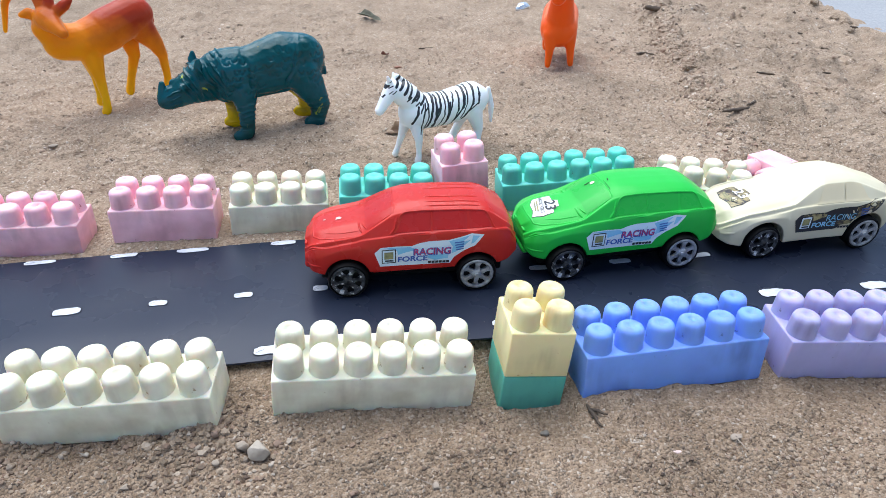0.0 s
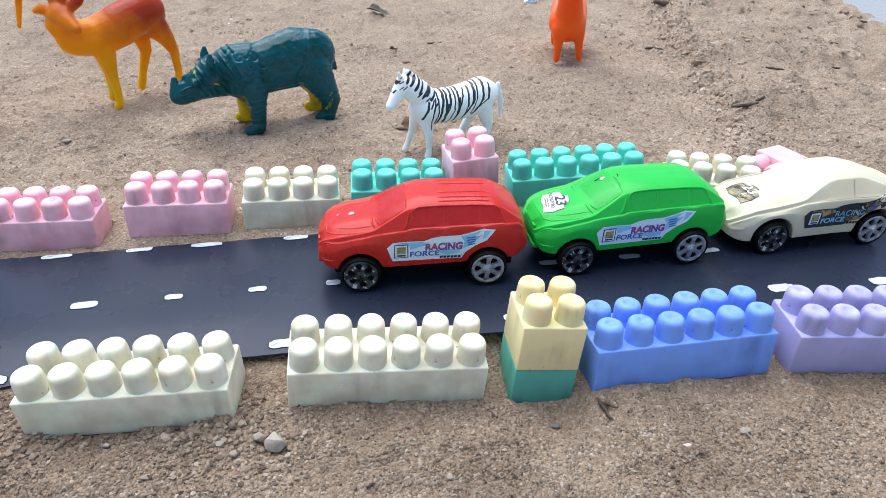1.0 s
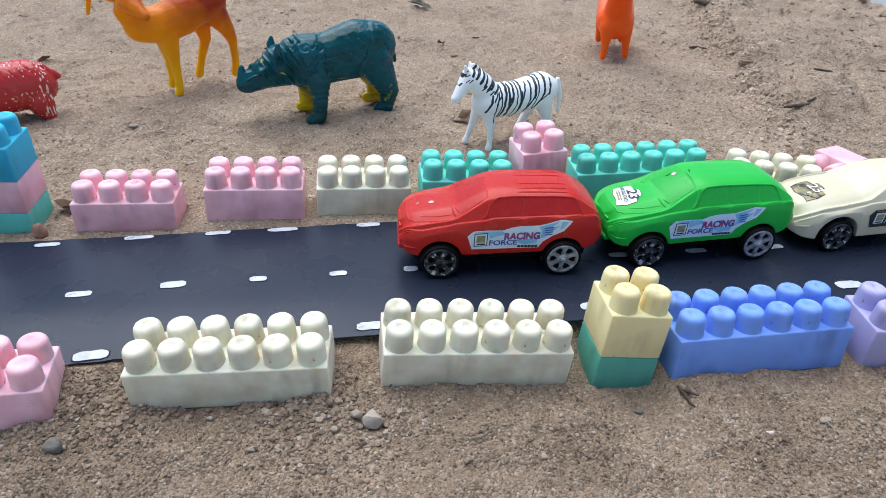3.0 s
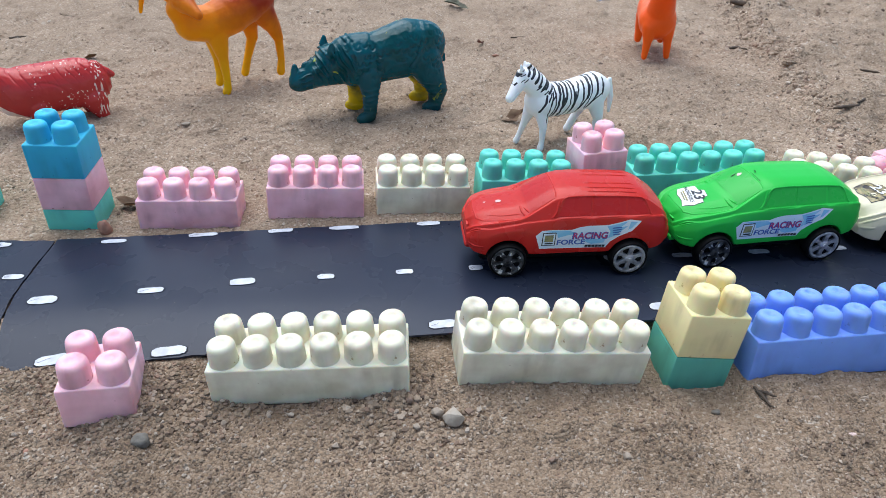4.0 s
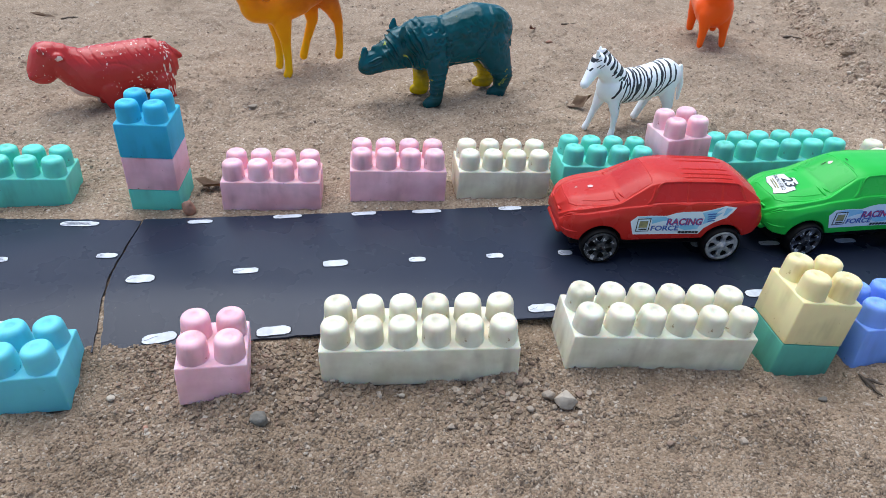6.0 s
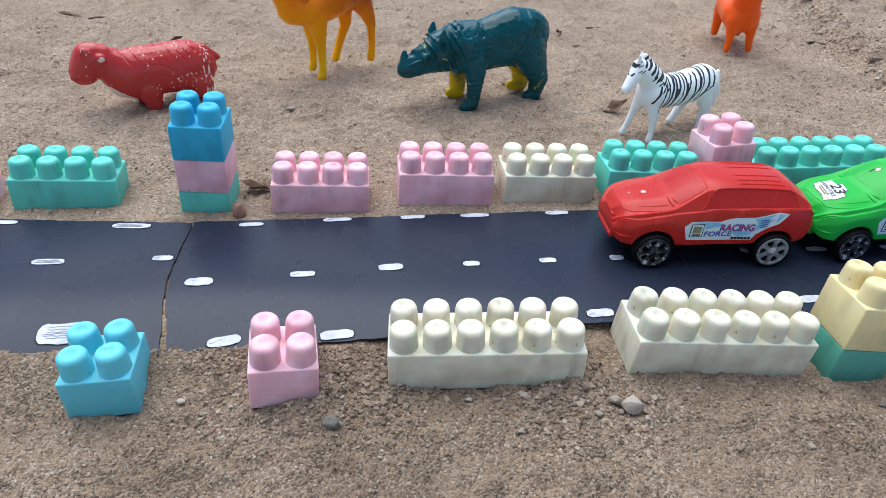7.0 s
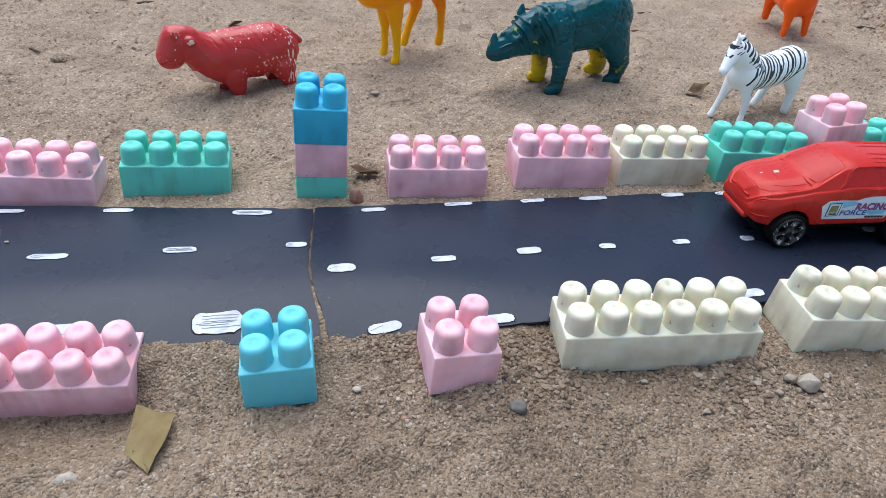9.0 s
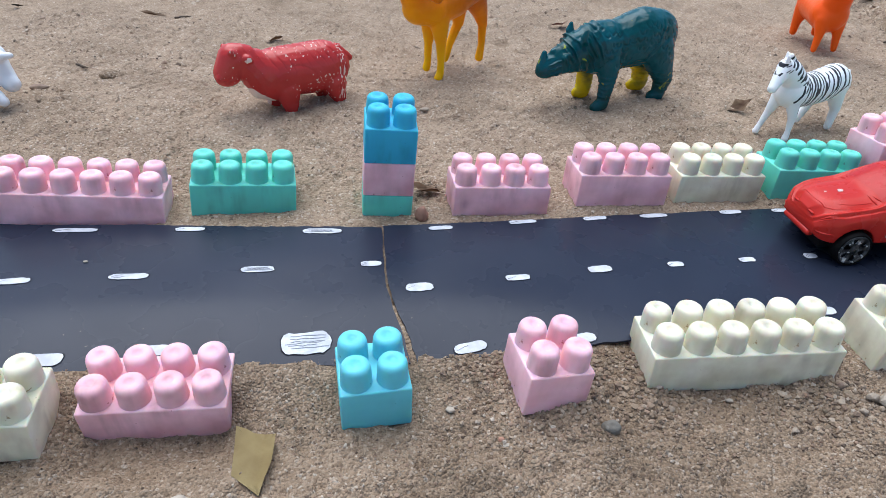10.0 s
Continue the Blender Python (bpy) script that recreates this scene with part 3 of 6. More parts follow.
def ground_height(x, y, fine=True):
    z = np.interp(y, [k[0] for k in KNOTS], [k[1] for k in KNOTS])
    z = z + 0.014 * np.clip(x - 60, -300, 300) * np.clip((-20 - y) / 50, 0, 1)
    weight, want = np.full_like(x, 0.25), 0.25 * z
    for fx, fy, fz, fr in FOOTINGS:
        w = np.exp(-((x - fx) ** 2 + (y - fy) ** 2) / (2 * (fr * 0.62) ** 2))
        weight += w
        want += w * fz
    z = want / weight
    calm = np.clip(np.maximum(y - 75, -58 - y) / 25, 0, 1)
    z = z + calm * 3.0 * lattice(x, y, 85, 3) * np.clip((np.abs(y) - 60) / 120, 0.25, 1)
    # a crumbling bank with churned sand beyond it, a smooth hollow before it
    e = x - bank_line(y) + 6 * lattice(x, y, 40, 71)
    rise = np.clip((e + 14) / 34, 0, 1)
    rise = rise * rise * (3 - 2 * rise) * np.clip((y - 150) / 90, 0, 1)
    z = z + rise * (13 + 7 * lattice(x, y, 60, 9) + 5.0 * lattice(x, y, 26, 16) + 2.6 * lattice(x, y, 12, 17) + 3.0 * np.maximum(lattice(x, y, 15, 18) - 0.2, 0))
    z = z + rise * (4.5 * lattice(e, y / 2.6, 24, 74) + 2.4 * lattice(e, y / 2.2, 11, 75) - 9.0 * np.maximum(lattice(e, y / 1.6, 19, 76) - 0.45, 0))
    z = z + np.exp(-((e - 4) / 16) ** 2) * np.clip((y - 150) / 90, 0, 1) * (5.0 * lattice(x, y, 17, 72) + 2.6 * lattice(x, y, 7, 73))
    z = z + calm * (1.9 * lattice(x, y, 33, 31) + 1.4 * lattice(x, y, 17, 32) - 2.2 * np.maximum(lattice(x, y, 26, 33) - 0.45, 0) / 0.55)
    if fine:
        z = z + (0.35 + 0.65 * calm) * (1.55 * lattice(x, y, 9, 11) + 1.1 * lattice(x, y, 4.2, 12) + 0.6 * lattice(x, y, 2.4, 13) - 2.2 * np.maximum(lattice(x, y, 5.2, 15) - 0.4, 0))
        z = z + calm * 4.2 * np.maximum(lattice(x, y, 15, 14) - 0.35, 0)
    lip = np.clip((-x + 20) / 60, 0, 1) * np.clip((y + 82) / 14, 0, 1) * (y < -40)
    z = z + lip * np.maximum(0.7 * lattice(x, y, 5, 43) + 0.3 - sag(x, y) - z, 0)
    # stay below the plastic sheets, but for a ragged front edge
    under = (y > -56.5 + np.clip((-x + 20) / 60, 0, 1) * (2.0 * lattice(x, y, 9, 44) + 1.2 * lattice(x, y, 30, 45))) & (y < 52)
    z = np.where(under, np.minimum(z, -sag(x, y) - 1.6), z)
    joint = (x > seam(y, 1) - 0.8) & (x < seam(y, 2) + 0.8) & (y > -62) & (y < -22)
    z = np.where(joint, -sag(x, y) - 0.9 + 0.5 * lattice(x, y, 3, 41), z)
    # the heap's edge
    edge = 797 + (y - 450) * 0.17 + 12 * lattice(x, y, 60, 21)
    z = z - np.clip((x - edge) / 60, 0, 1) ** 1.5 * 90
    return z


def spaced(stops):
    out = [stops[0][0]]
    for (a, step), (b, _) in zip(stops, stops[1:]):
        out += list(np.linspace(a, b, max(2, int(round((b - a) / step)) + 1))[1:])
    return np.array(out)


def sand_bed():
    xs = spaced([(-2500, 120), (-900, 20), (-520, 4), (-440, 1.5), (560, 3), (960, 12), (1100, 0)])
    ys = spaced([(-1200, 80), (-320, 8), (-190, 1.5), (330, 2.6), (800, 14), (1300, 90), (3500, 0)])
    X, Y = np.meshgrid(xs, ys)
    Z = ground_height(X.ravel(), Y.ravel())
    # the far sides of the heap run down to the pavement
    far = np.minimum.reduce([X.ravel() + 2500, Y.ravel() + 1200, 3500 - Y.ravel()])
    Z = Z - 90 * np.clip(1 - far / 330, 0, 1) ** 1.5
    mesh = bpy.data.meshes.new("ground")
    nx, ny = len(xs), len(ys)
    mesh.vertices.add(nx * ny)
    mesh.vertices.foreach_set("co", (np.stack([X.ravel(), Y.ravel(), Z], 1) * MM).ravel())
    i = (np.arange(ny - 1)[:, None] * nx + np.arange(nx - 1)[None]).ravel()
    quads = np.stack([i, i + 1, i + nx + 1, i + nx], 1)
    mesh.loops.add(quads.size)
    mesh.loops.foreach_set("vertex_index", quads.ravel())
    mesh.polygons.add(len(quads))
    mesh.polygons.foreach_set("loop_start", np.arange(len(quads)) * 4)
    mesh.update(calc_edges=True)
    mesh.shade_smooth()
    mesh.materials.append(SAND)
    return tagged(new("ground", mesh), "coarse tan sand with grit, hollows and footprints", "sand", kind="structure")


sand_bed()
bm = bmesh.new()
box(bm, -60000, 60000, -60000, 60000, -160, -62)
tagged(link("pavement", bm, CONCRETE, smooth=False), "pale grey concrete floor beyond the sand", "pavement", kind="structure")


def grit():
    """Loose angular grains on the sand, thickest near the front, with crumbs of damp sand in patches behind."""
    rng = np.random.default_rng(7)
    base = np.array([(1, 0, 0), (-1, 0, 0), (0, 1, 0), (0, -1, 0), (0, 0, 1), (0, 0, -1)], float)
    faces = np.array([(0, 2, 4), (2, 1, 4), (1, 3, 4), (3, 0, 4), (2, 0, 5), (1, 2, 5), (3, 1, 5), (0, 3, 5)])
    n1, n2 = 80000, 56000
    x = np.r_[rng.uniform(-430, 520, n1), rng.uniform(-480, 660, n2)]
    y = np.r_[rng.uniform(-190, -56, n1), 68 + 400 * rng.random(n2) ** 1.35]
    r = np.r_[rng.gamma(2.6, 0.24, n1), rng.gamma(2.4, 0.30, n2)].clip(0.3, 2.6)
    r = r * np.where(y < -56, 0.72 + 0.75 * np.clip(0.45 + lattice(x, y, 42, 61) + 0.5 * lattice(x, y, 16, 62), 0, 1), 1.0)
    coarse = np.exp(-((x - 95) / 120) ** 2 - ((y + 92) / 26) ** 2) + 0.6 * np.clip(lattice(x, y, 70, 63), 0, 1)
    r = np.where(y < -56, np.minimum(r, 1.2 + 0.7 * coarse.clip(0, 1)) * (0.64 + 0.34 * coarse.clip(0, 1)), np.minimum(r, 1.45))
    fine = (y < -56) & (rng.random(len(x)) < 0.75 * np.clip((-110 - x) / 90, 0, 1) * np.clip((-85 - y) / 20, 0, 1))
    x, y, r = x[~fine], y[~fine], r[~fine]
    cx, cy = rng.uniform(-480, 760, 90000), rng.uniform(85, 640, 90000)
    keep = lattice(cx, cy, 55, 51) + 0.5 * lattice(cx, cy, 20, 52) + 0.35 * np.clip((cx - 200) / 300, 0, 1) > 0.55
    cx, cy = cx[keep][:8000], cy[keep][:8000]
    x, y, r = np.r_[x, cx], np.r_[y, cy], np.r_[r, rng.gamma(2.0, 0.34, len(cx)).clip(0.4, 2.4) * (1 + np.clip((cy - 250) / 400, 0, 0.6))]
    # loose clods down the bank and beyond it
    by = rng.uniform(150, 700, 9000)
    bx = bank_line(by) + np.r_[rng.normal(4, 15, 5500), rng.uniform(0, 260, 3500)]
    x, y, r = np.r_[x, bx], np.r_[y, by], np.r_[r, rng.gamma(2.0, 0.5, 9000).clip(0.5, 3.0)]
    on = x < 785 + (y - 450) * 0.17
    x, y, r = x[on], y[on], r[on]
    z = ground_height(x, y) + np.where(y > 60, -0.45, 0.14) * r
    verts, tris, start = [], [], 0
    ball = bmesh.new()
    bmesh.ops.create_icosphere(ball, subdivisions=1, radius=1.0)
    round_base = np.array([v.co for v in ball.verts])
    round_faces = np.array([[v.index for v in f.verts] for f in ball.faces])
    ball.free()
    large = r > 0.9
    for chosen, b, f, rough in ((~large, base, faces, 0.26), (large, round_base, round_faces, 0.17)):
        px, py, pz, pr, n = x[chosen], y[chosen], z[chosen], r[chosen], int(chosen.sum())
        shape = b[None] * (pr[:, None, None] * rng.uniform(0.65, 1.35, (n, 1, 3))) * rng.uniform(0.75, 1.2, (n, len(b), 1)) + rng.uniform(-rough, rough, (n, len(b), 3)) * pr[:, None, None]
        a = rng.uniform(0, 6.28, n)
        c, s = np.cos(a)[:, None], np.sin(a)[:, None]
        sx, sy = shape[..., 0] * c - shape[..., 1] * s, shape[..., 0] * s + shape[..., 1] * c
        verts.append(np.stack([sx + px[:, None], sy + py[:, None], shape[..., 2] * 0.95 + pz[:, None]], -1).reshape(-1, 3) * MM)
        tris.append((f[None] + len(b) * np.arange(n)[:, None, None]).reshape(-1, 3) + start)
        start += n * len(b)
    co, f = np.concatenate(verts), np.concatenate(tris)
    mesh = bpy.data.meshes.new("gravel")
    mesh.vertices.add(len(co))
    mesh.vertices.foreach_set("co", co.ravel())
    mesh.loops.add(f.size)
    mesh.loops.foreach_set("vertex_index", f.ravel())
    mesh.polygons.add(len(f))
    mesh.polygons.foreach_set("loop_start", np.arange(len(f)) * 3)
    mesh.update(calc_edges=True)
    mesh.shade_flat()
    mesh.materials.append(GRIT)
    return tagged(new("gravel", mesh), "loose brown and pale grit scattered over sand", "gravel", kind="stuff")


grit()


# ---- the toy road: two black sheets with hand-painted dashes ----
def sheet(front, back, seed, label, at_end):
    """A thin sheet between its front edge and back edge, each a line of points from left to right."""
    rng = random.Random(seed)
    bm = bmesh.new()
    nx, ny, top, low = 70, 26, [], []
    lerp = lambda line, s: Vector(line[0]).lerp(Vector(line[1]), s) if len(line) == 2 else (Vector(line[0]).lerp(Vector(line[1]), s * 2) if s < 0.5 else Vector(line[1]).lerp(Vector(line[2]), s * 2 - 1))
    for j in range(ny + 1):
        for i in range(nx + 1):
            a, b = lerp(front, i / nx), lerp(back, i / nx)
            p = a.lerp(b, j / ny)
            rag = 0.5 if j in (0, ny) or i in (0, nx) else 0.0
            end = lerp(front, at_end).lerp(lerp(back, at_end), j / ny)
            near = (i / nx if at_end else 1 - i / nx) ** 14
            x, y = p.x + near * (float(seam(end.y, 1 if at_end else 2)) - end.x) + 0.6 * rag * rng.uniform(-1, 1), p.y + rag * rng.uniform(-1, 1)
            z = -float(sag(np.array(x), np.array(y))) + 0.5 * noise.noise((x / 60, y / 45, seed))
            top.append(bm.verts.new((x, y, z)))
            low.append(bm.verts.new((x, y, z - 1.1)))
    w = nx + 1
    for j in range(ny):
        for i in range(nx):
            k = j * w + i
            bm.faces.new((top[k], top[k + 1], top[k + w + 1], top[k + w]))
            bm.faces.new((low[k + w], low[k + w + 1], low[k + 1], low[k]))
    rim = [k for k in range(w)] + [j * w + nx for j in range(1, ny + 1)] + [ny * w + i for i in range(nx - 1, -1, -1)] + [j * w for j in range(ny - 1, 0, -1)]
    for a, b in zip(rim, rim[1:] + rim[:1]):
        bm.faces.new((low[a], low[b], top[b], top[a]))
    ob = link("road_sheet", bm, SHEET, smooth=False)
    ob.data.shade_smooth()
    ob.data.set_sharp_from_angle(angle=radians(35))
    return tagged(ob, label, "toy road", "sheets of the toy road", "")


def sheet_z(x, y, seed):
    return -float(sag(np.array(x), np.array(y))) + 0.5 * noise.noise((x / 60, y / 45, seed))


RIGHT = sheet([(-113, -60), (100, -45), (620, -22)], [(-121, 55), (110, 70), (620, 98)], 4, "black plastic sheet road with white dashes on sand", 0)
LEFT = sheet([(-420, -54), (-260, -59), (-117.2, -60)], [(-430, 65), (-250, 58.5), (-122.2, 54)], 9, "black plastic sheet road, gap at its joint", 1)


def dash(owner, seed, x, y, length, width, turn=0.0, scribble=0):
    rng = random.Random(int(x * 7 + y * 13))
    bm = bmesh.new()
    ring, n = [], 28
    c, s = math.cos(radians(turn)), math.sin(radians(turn))
    slant = rng.uniform(-0.25, 0.25)
    for k in range(n):
        a = 2 * math.pi * k / n
        u = math.copysign(abs(math.cos(a)) ** 0.45, math.cos(a)) * length / 2 * (1 + rng.uniform(-0.04, 0.04))
        v = math.copysign(abs(math.sin(a)) ** 0.75, math.sin(a)) * width / 2 * (1 + rng.uniform(-0.12, 0.12)) + slant * u * 0.12
        ring.append((x + u * c - v * s, y + u * s + v * c))
    top = [bm.verts.new((p, q, sheet_z(p, q, seed) + 0.35)) for p, q in ring]
    low = [bm.verts.new((p, q, sheet_z(p, q, seed) - 0.3)) for p, q in ring]
    mid = bm.verts.new((x, y, sheet_z(x, y, seed) + 0.35))
    for k in range(n):
        j = (k + 1) % n
        bm.faces.new((top[k], top[j], mid))
        bm.faces.new((low[k], low[j], top[j], top[k]))
    mark = part("dash", bm, DASH, owner, smooth=False)
    bm = bmesh.new()
    rim = [bm.verts.new((x + (p - x) * (1 + 1.1 / length) + rng.uniform(-0.2, 0.2), y + (q - y) * (1 + 0.95 / width) + rng.uniform(-0.2, 0.2), sheet_z(p, q, seed) + 0.17)) for p, q in ring]
    mid = bm.verts.new((x, y, sheet_z(x, y, seed) + 0.1))
    for k in range(n):
        bm.faces.new((rim[k], rim[(k + 1) % n], mid))
    part("pen_outline", bm, STROKE, mark, "thin dark pen outline", smooth=False)
    for k in range(scribble):
        bm = bmesh.new()
        v = width * (0.30 - 0.6 * (k + 0.5) / scribble) * rng.uniform(0.7, 1.2)
        u0, u1 = (-length * rng.uniform(0.25, 0.46), length * rng.uniform(0.2, 0.46)) if scribble > 2 else (-length * 0.44, -length * rng.uniform(0.05, 0.2))
        pts = []
        for e in range(7):
            u = u0 + (u1 - u0) * e / 6
            w = v + rng.uniform(-0.35, 0.35) + (0.0 if scribble > 2 else width * 0.3 * (e / 6 - 0.5))
            pts.append((x + u * c - w * s, y + u * s + w * c))
        for (ax, ay), (bx, by) in zip(pts, pts[1:]):
            q = [(ax, ay - 0.16), (bx, by - 0.16), (bx, by + 0.16), (ax, ay + 0.16)]
            bm.faces.new([bm.verts.new((p, r, sheet_z(p, r, seed) + 0.5)) for p, r in q])
        part("scribble", bm, FAINT, mark, "thin dark pen line", smooth=False)


# middle of each dash, its length, width, turn and number of pen lines
RIGHT_BACK = [(-88.4, 51.9, 15, 4.2, 6, 0), (-34.8, 58.3, 18, 4.2, 6, 1), (14.1, 61.3, 16, 4.4, 4, 1), (55.1, 63.8, 19, 4.4, 4, 0), (111.2, 67.5, 16, 4.6, 3, 1), (150.4, 69.4, 17, 4.2, 3, 1), (192, 70.6, 18, 4.4, 3, 2), (237, 72.4, 17, 4, 3, 1), (285, 75, 17, 4, 3, 0), (335, 78, 17, 4, 3, 0)]
RIGHT_MIDDLE = [(-106.3, -8.2, 15, 7, 2, 1), (-50.3, -1.5, 14, 5.4, 6, 1), (-0.3, 4.9, 14.5, 6, 6, 0), (47.4, 8.5, 10, 4.6, 3, 1), (93.8, 11.2, 10.5, 4.6, 3, 1), (137.2, 14.3, 8.5, 5, 3, 2), (226.6, 22.8, 15, 6, 2, 3), (269.8, 23.1, 13.5, 4.6, 0, 1), (321.8, 26.1, 14, 4.6, 2, 0), (375, 28, 14, 4.6, 2, 1)]
RIGHT_FRONT = [(-84.2, -52.3, 16.5, 6, 9, 1), (-27.7, -50, 17, 6, 4, 0), (113.4, -37.5, 15, 6, 5, 1), (238.9, -27.3, 15, 6, 5, 0), (399.7, -16, 17, 7, 4, 0), (464.8, -14, 17, 7, 4, 0)]
LEFT_BACK = [(-161, 49.8, 23, 5.4, -2, 4), (-239, 53.7, 17, 4, 0, 1), (-304, 54.1, 25, 4, 0, 1), (-370, 60, 20, 4, 0, 0)]
LEFT_MIDDLE = [(-132.2, 14.7, 11.5, 4.6, 0, 2), (-194.5, 11, 18, 5.2, 0, 6), (-261.3, 6.9, 20, 5, 3, 2), (-319.1, 4.9, 18, 5, 2, 1)]
LEFT_FRONT = [(-164.8, -46.5, 24, 13, 3, 6), (-285.7, -51.5, 20, 7, 4, 0), (-236.9, -48, 18, 6, 4, 1)]
for owner, seed, dashes in ((RIGHT, 4, RIGHT_BACK + RIGHT_MIDDLE + RIGHT_FRONT), (LEFT, 9, LEFT_BACK + LEFT_MIDDLE + LEFT_FRONT)):
    for x, y, length, width, turn, marks in dashes:
        dash(owner, seed, x, y, length, width, turn, marks)


# ---- building blocks ----
COLOURS = {"cream": CREAM, "pink": PINK, "sky blue": BLUE, "turquoise": CYAN, "mint": TEAL, "sea green": GREEN_B, "pale yellow": YELLOW, "periwinkle": PERI, "lilac": LILAC}
STUD = [(7.15, 0.00), (6.98, 0.57), (6.85, 5.70), (6.65, 8.74), (6.4, 9.97), (5.85, 10.92), (5.0, 11.54), (3.9, 11.73), (2.7, 11.64), (2.0, 11.26), (1.3, 10.88), (0, 10.78)]
SEEN = {}


def toy_block(colour, n, m, label, group):
    """A hollow moulded block, two studs deep and n studs long; its corner is the front left bottom one."""
    thing = root("toy_block", m, label, "toy block", group)
    key = (colour, n)
    if key not in SEEN:
        bm = bmesh.new()
        length, depth = n * PITCH - 0.4, 2 * PITCH - 0.4
        box(bm, 0, length, 0, depth, 0, HEIGHT[colour], 0.9, 3)
        body = part("body", bm, COLOURS[colour], thing)
        body.data.set_sharp_from_angle(angle=radians(50))
        first = None
        for j in range(2):
            for i in range(n):
                place = mm_pose((i + 0.5) * PITCH - 0.2, (j + 0.5) * PITCH - 0.2, HEIGHT[colour] - 0.15, rz=37 * (i + 3 * j))
                if first is None:
                    first = part("stud", lathe(STUD), COLOURS[colour], thing)
                    first.matrix_basis = place
                else:
                    share("stud", first, thing, place)
        SEEN[key] = (body, first)
    else:
        body, first = SEEN[key]
        share("body", body, thing, Matrix())
        for j in range(2):
            for i in range(n):
                share("stud", first, thing, mm_pose((i + 0.5) * PITCH - 0.2, (j + 0.5) * PITCH - 0.2, HEIGHT[colour] - 0.15, rz=37 * (i + 3 * j)))
    return thing


for colour, n, x, y, z, yaw, ty, tx, below, row in BLOCKS:
    m = mm_pose(x, y, z) @ pose(0, 0, 0, tx, ty, yaw)
    place = "in front of" if row == "front" else "behind"
    state = "atop a tower" if below else "lined up along the road"
    size = {2: "square", 4: "eight-stud", 6: "twelve-stud"}[n]
    toy_block(colour, n, m @ mm_pose(0, 0, -HEIGHT[colour]), f"scuffed {colour} plastic {size} building block, {state}", f"blocks {place} the toy road")
    for k, other in enumerate(below):
        where = "at a tower's foot" if k == len(below) - 1 else "in mid tower"
        deep = HEIGHT[colour] + sum(HEIGHT[o] for o in below[:k + 1])
        toy_block(other, n, m @ mm_pose(0, 0, -deep), f"scuffed {other} plastic {size} building block, {where}", f"blocks {place} the toy road")


def fallen_block():
    """A pink block lying on its side behind the road, its studs towards the road."""
    low = float(ground_height(np.array([462.0]), np.array([104.0]), False)[0]) - 1.0
    lying = Matrix(((0.34, 0, -0.94, 466 * MM), (-0.94, 0, -0.34, 121 * MM), (0, 1, 0, low * MM), (0, 0, 0, 1)))
    toy_block("pink", 2, lying, "pink plastic square building block fallen on its side", "blocks behind the toy road")


fallen_block()


# ---- toy cars ----
def curve(points, x):
    return float(np.interp(x, [p[0] for p in points], [p[1] for p in points]))


def smooth_curve(points, x, w=2.2):
    return sum(curve(points, x + d) for d in (-w, -w / 2, 0, w / 2, w)) / 5


def ridge(phase, sharp=4):
    """Thin raised lines, one to each whole number."""
    return max(0.0, math.cos(2 * math.pi * phase)) ** sharp


def within(x, a, b, soft):
    return max(0.0, min(1.0, (x - a) / soft, (b - x) / soft))


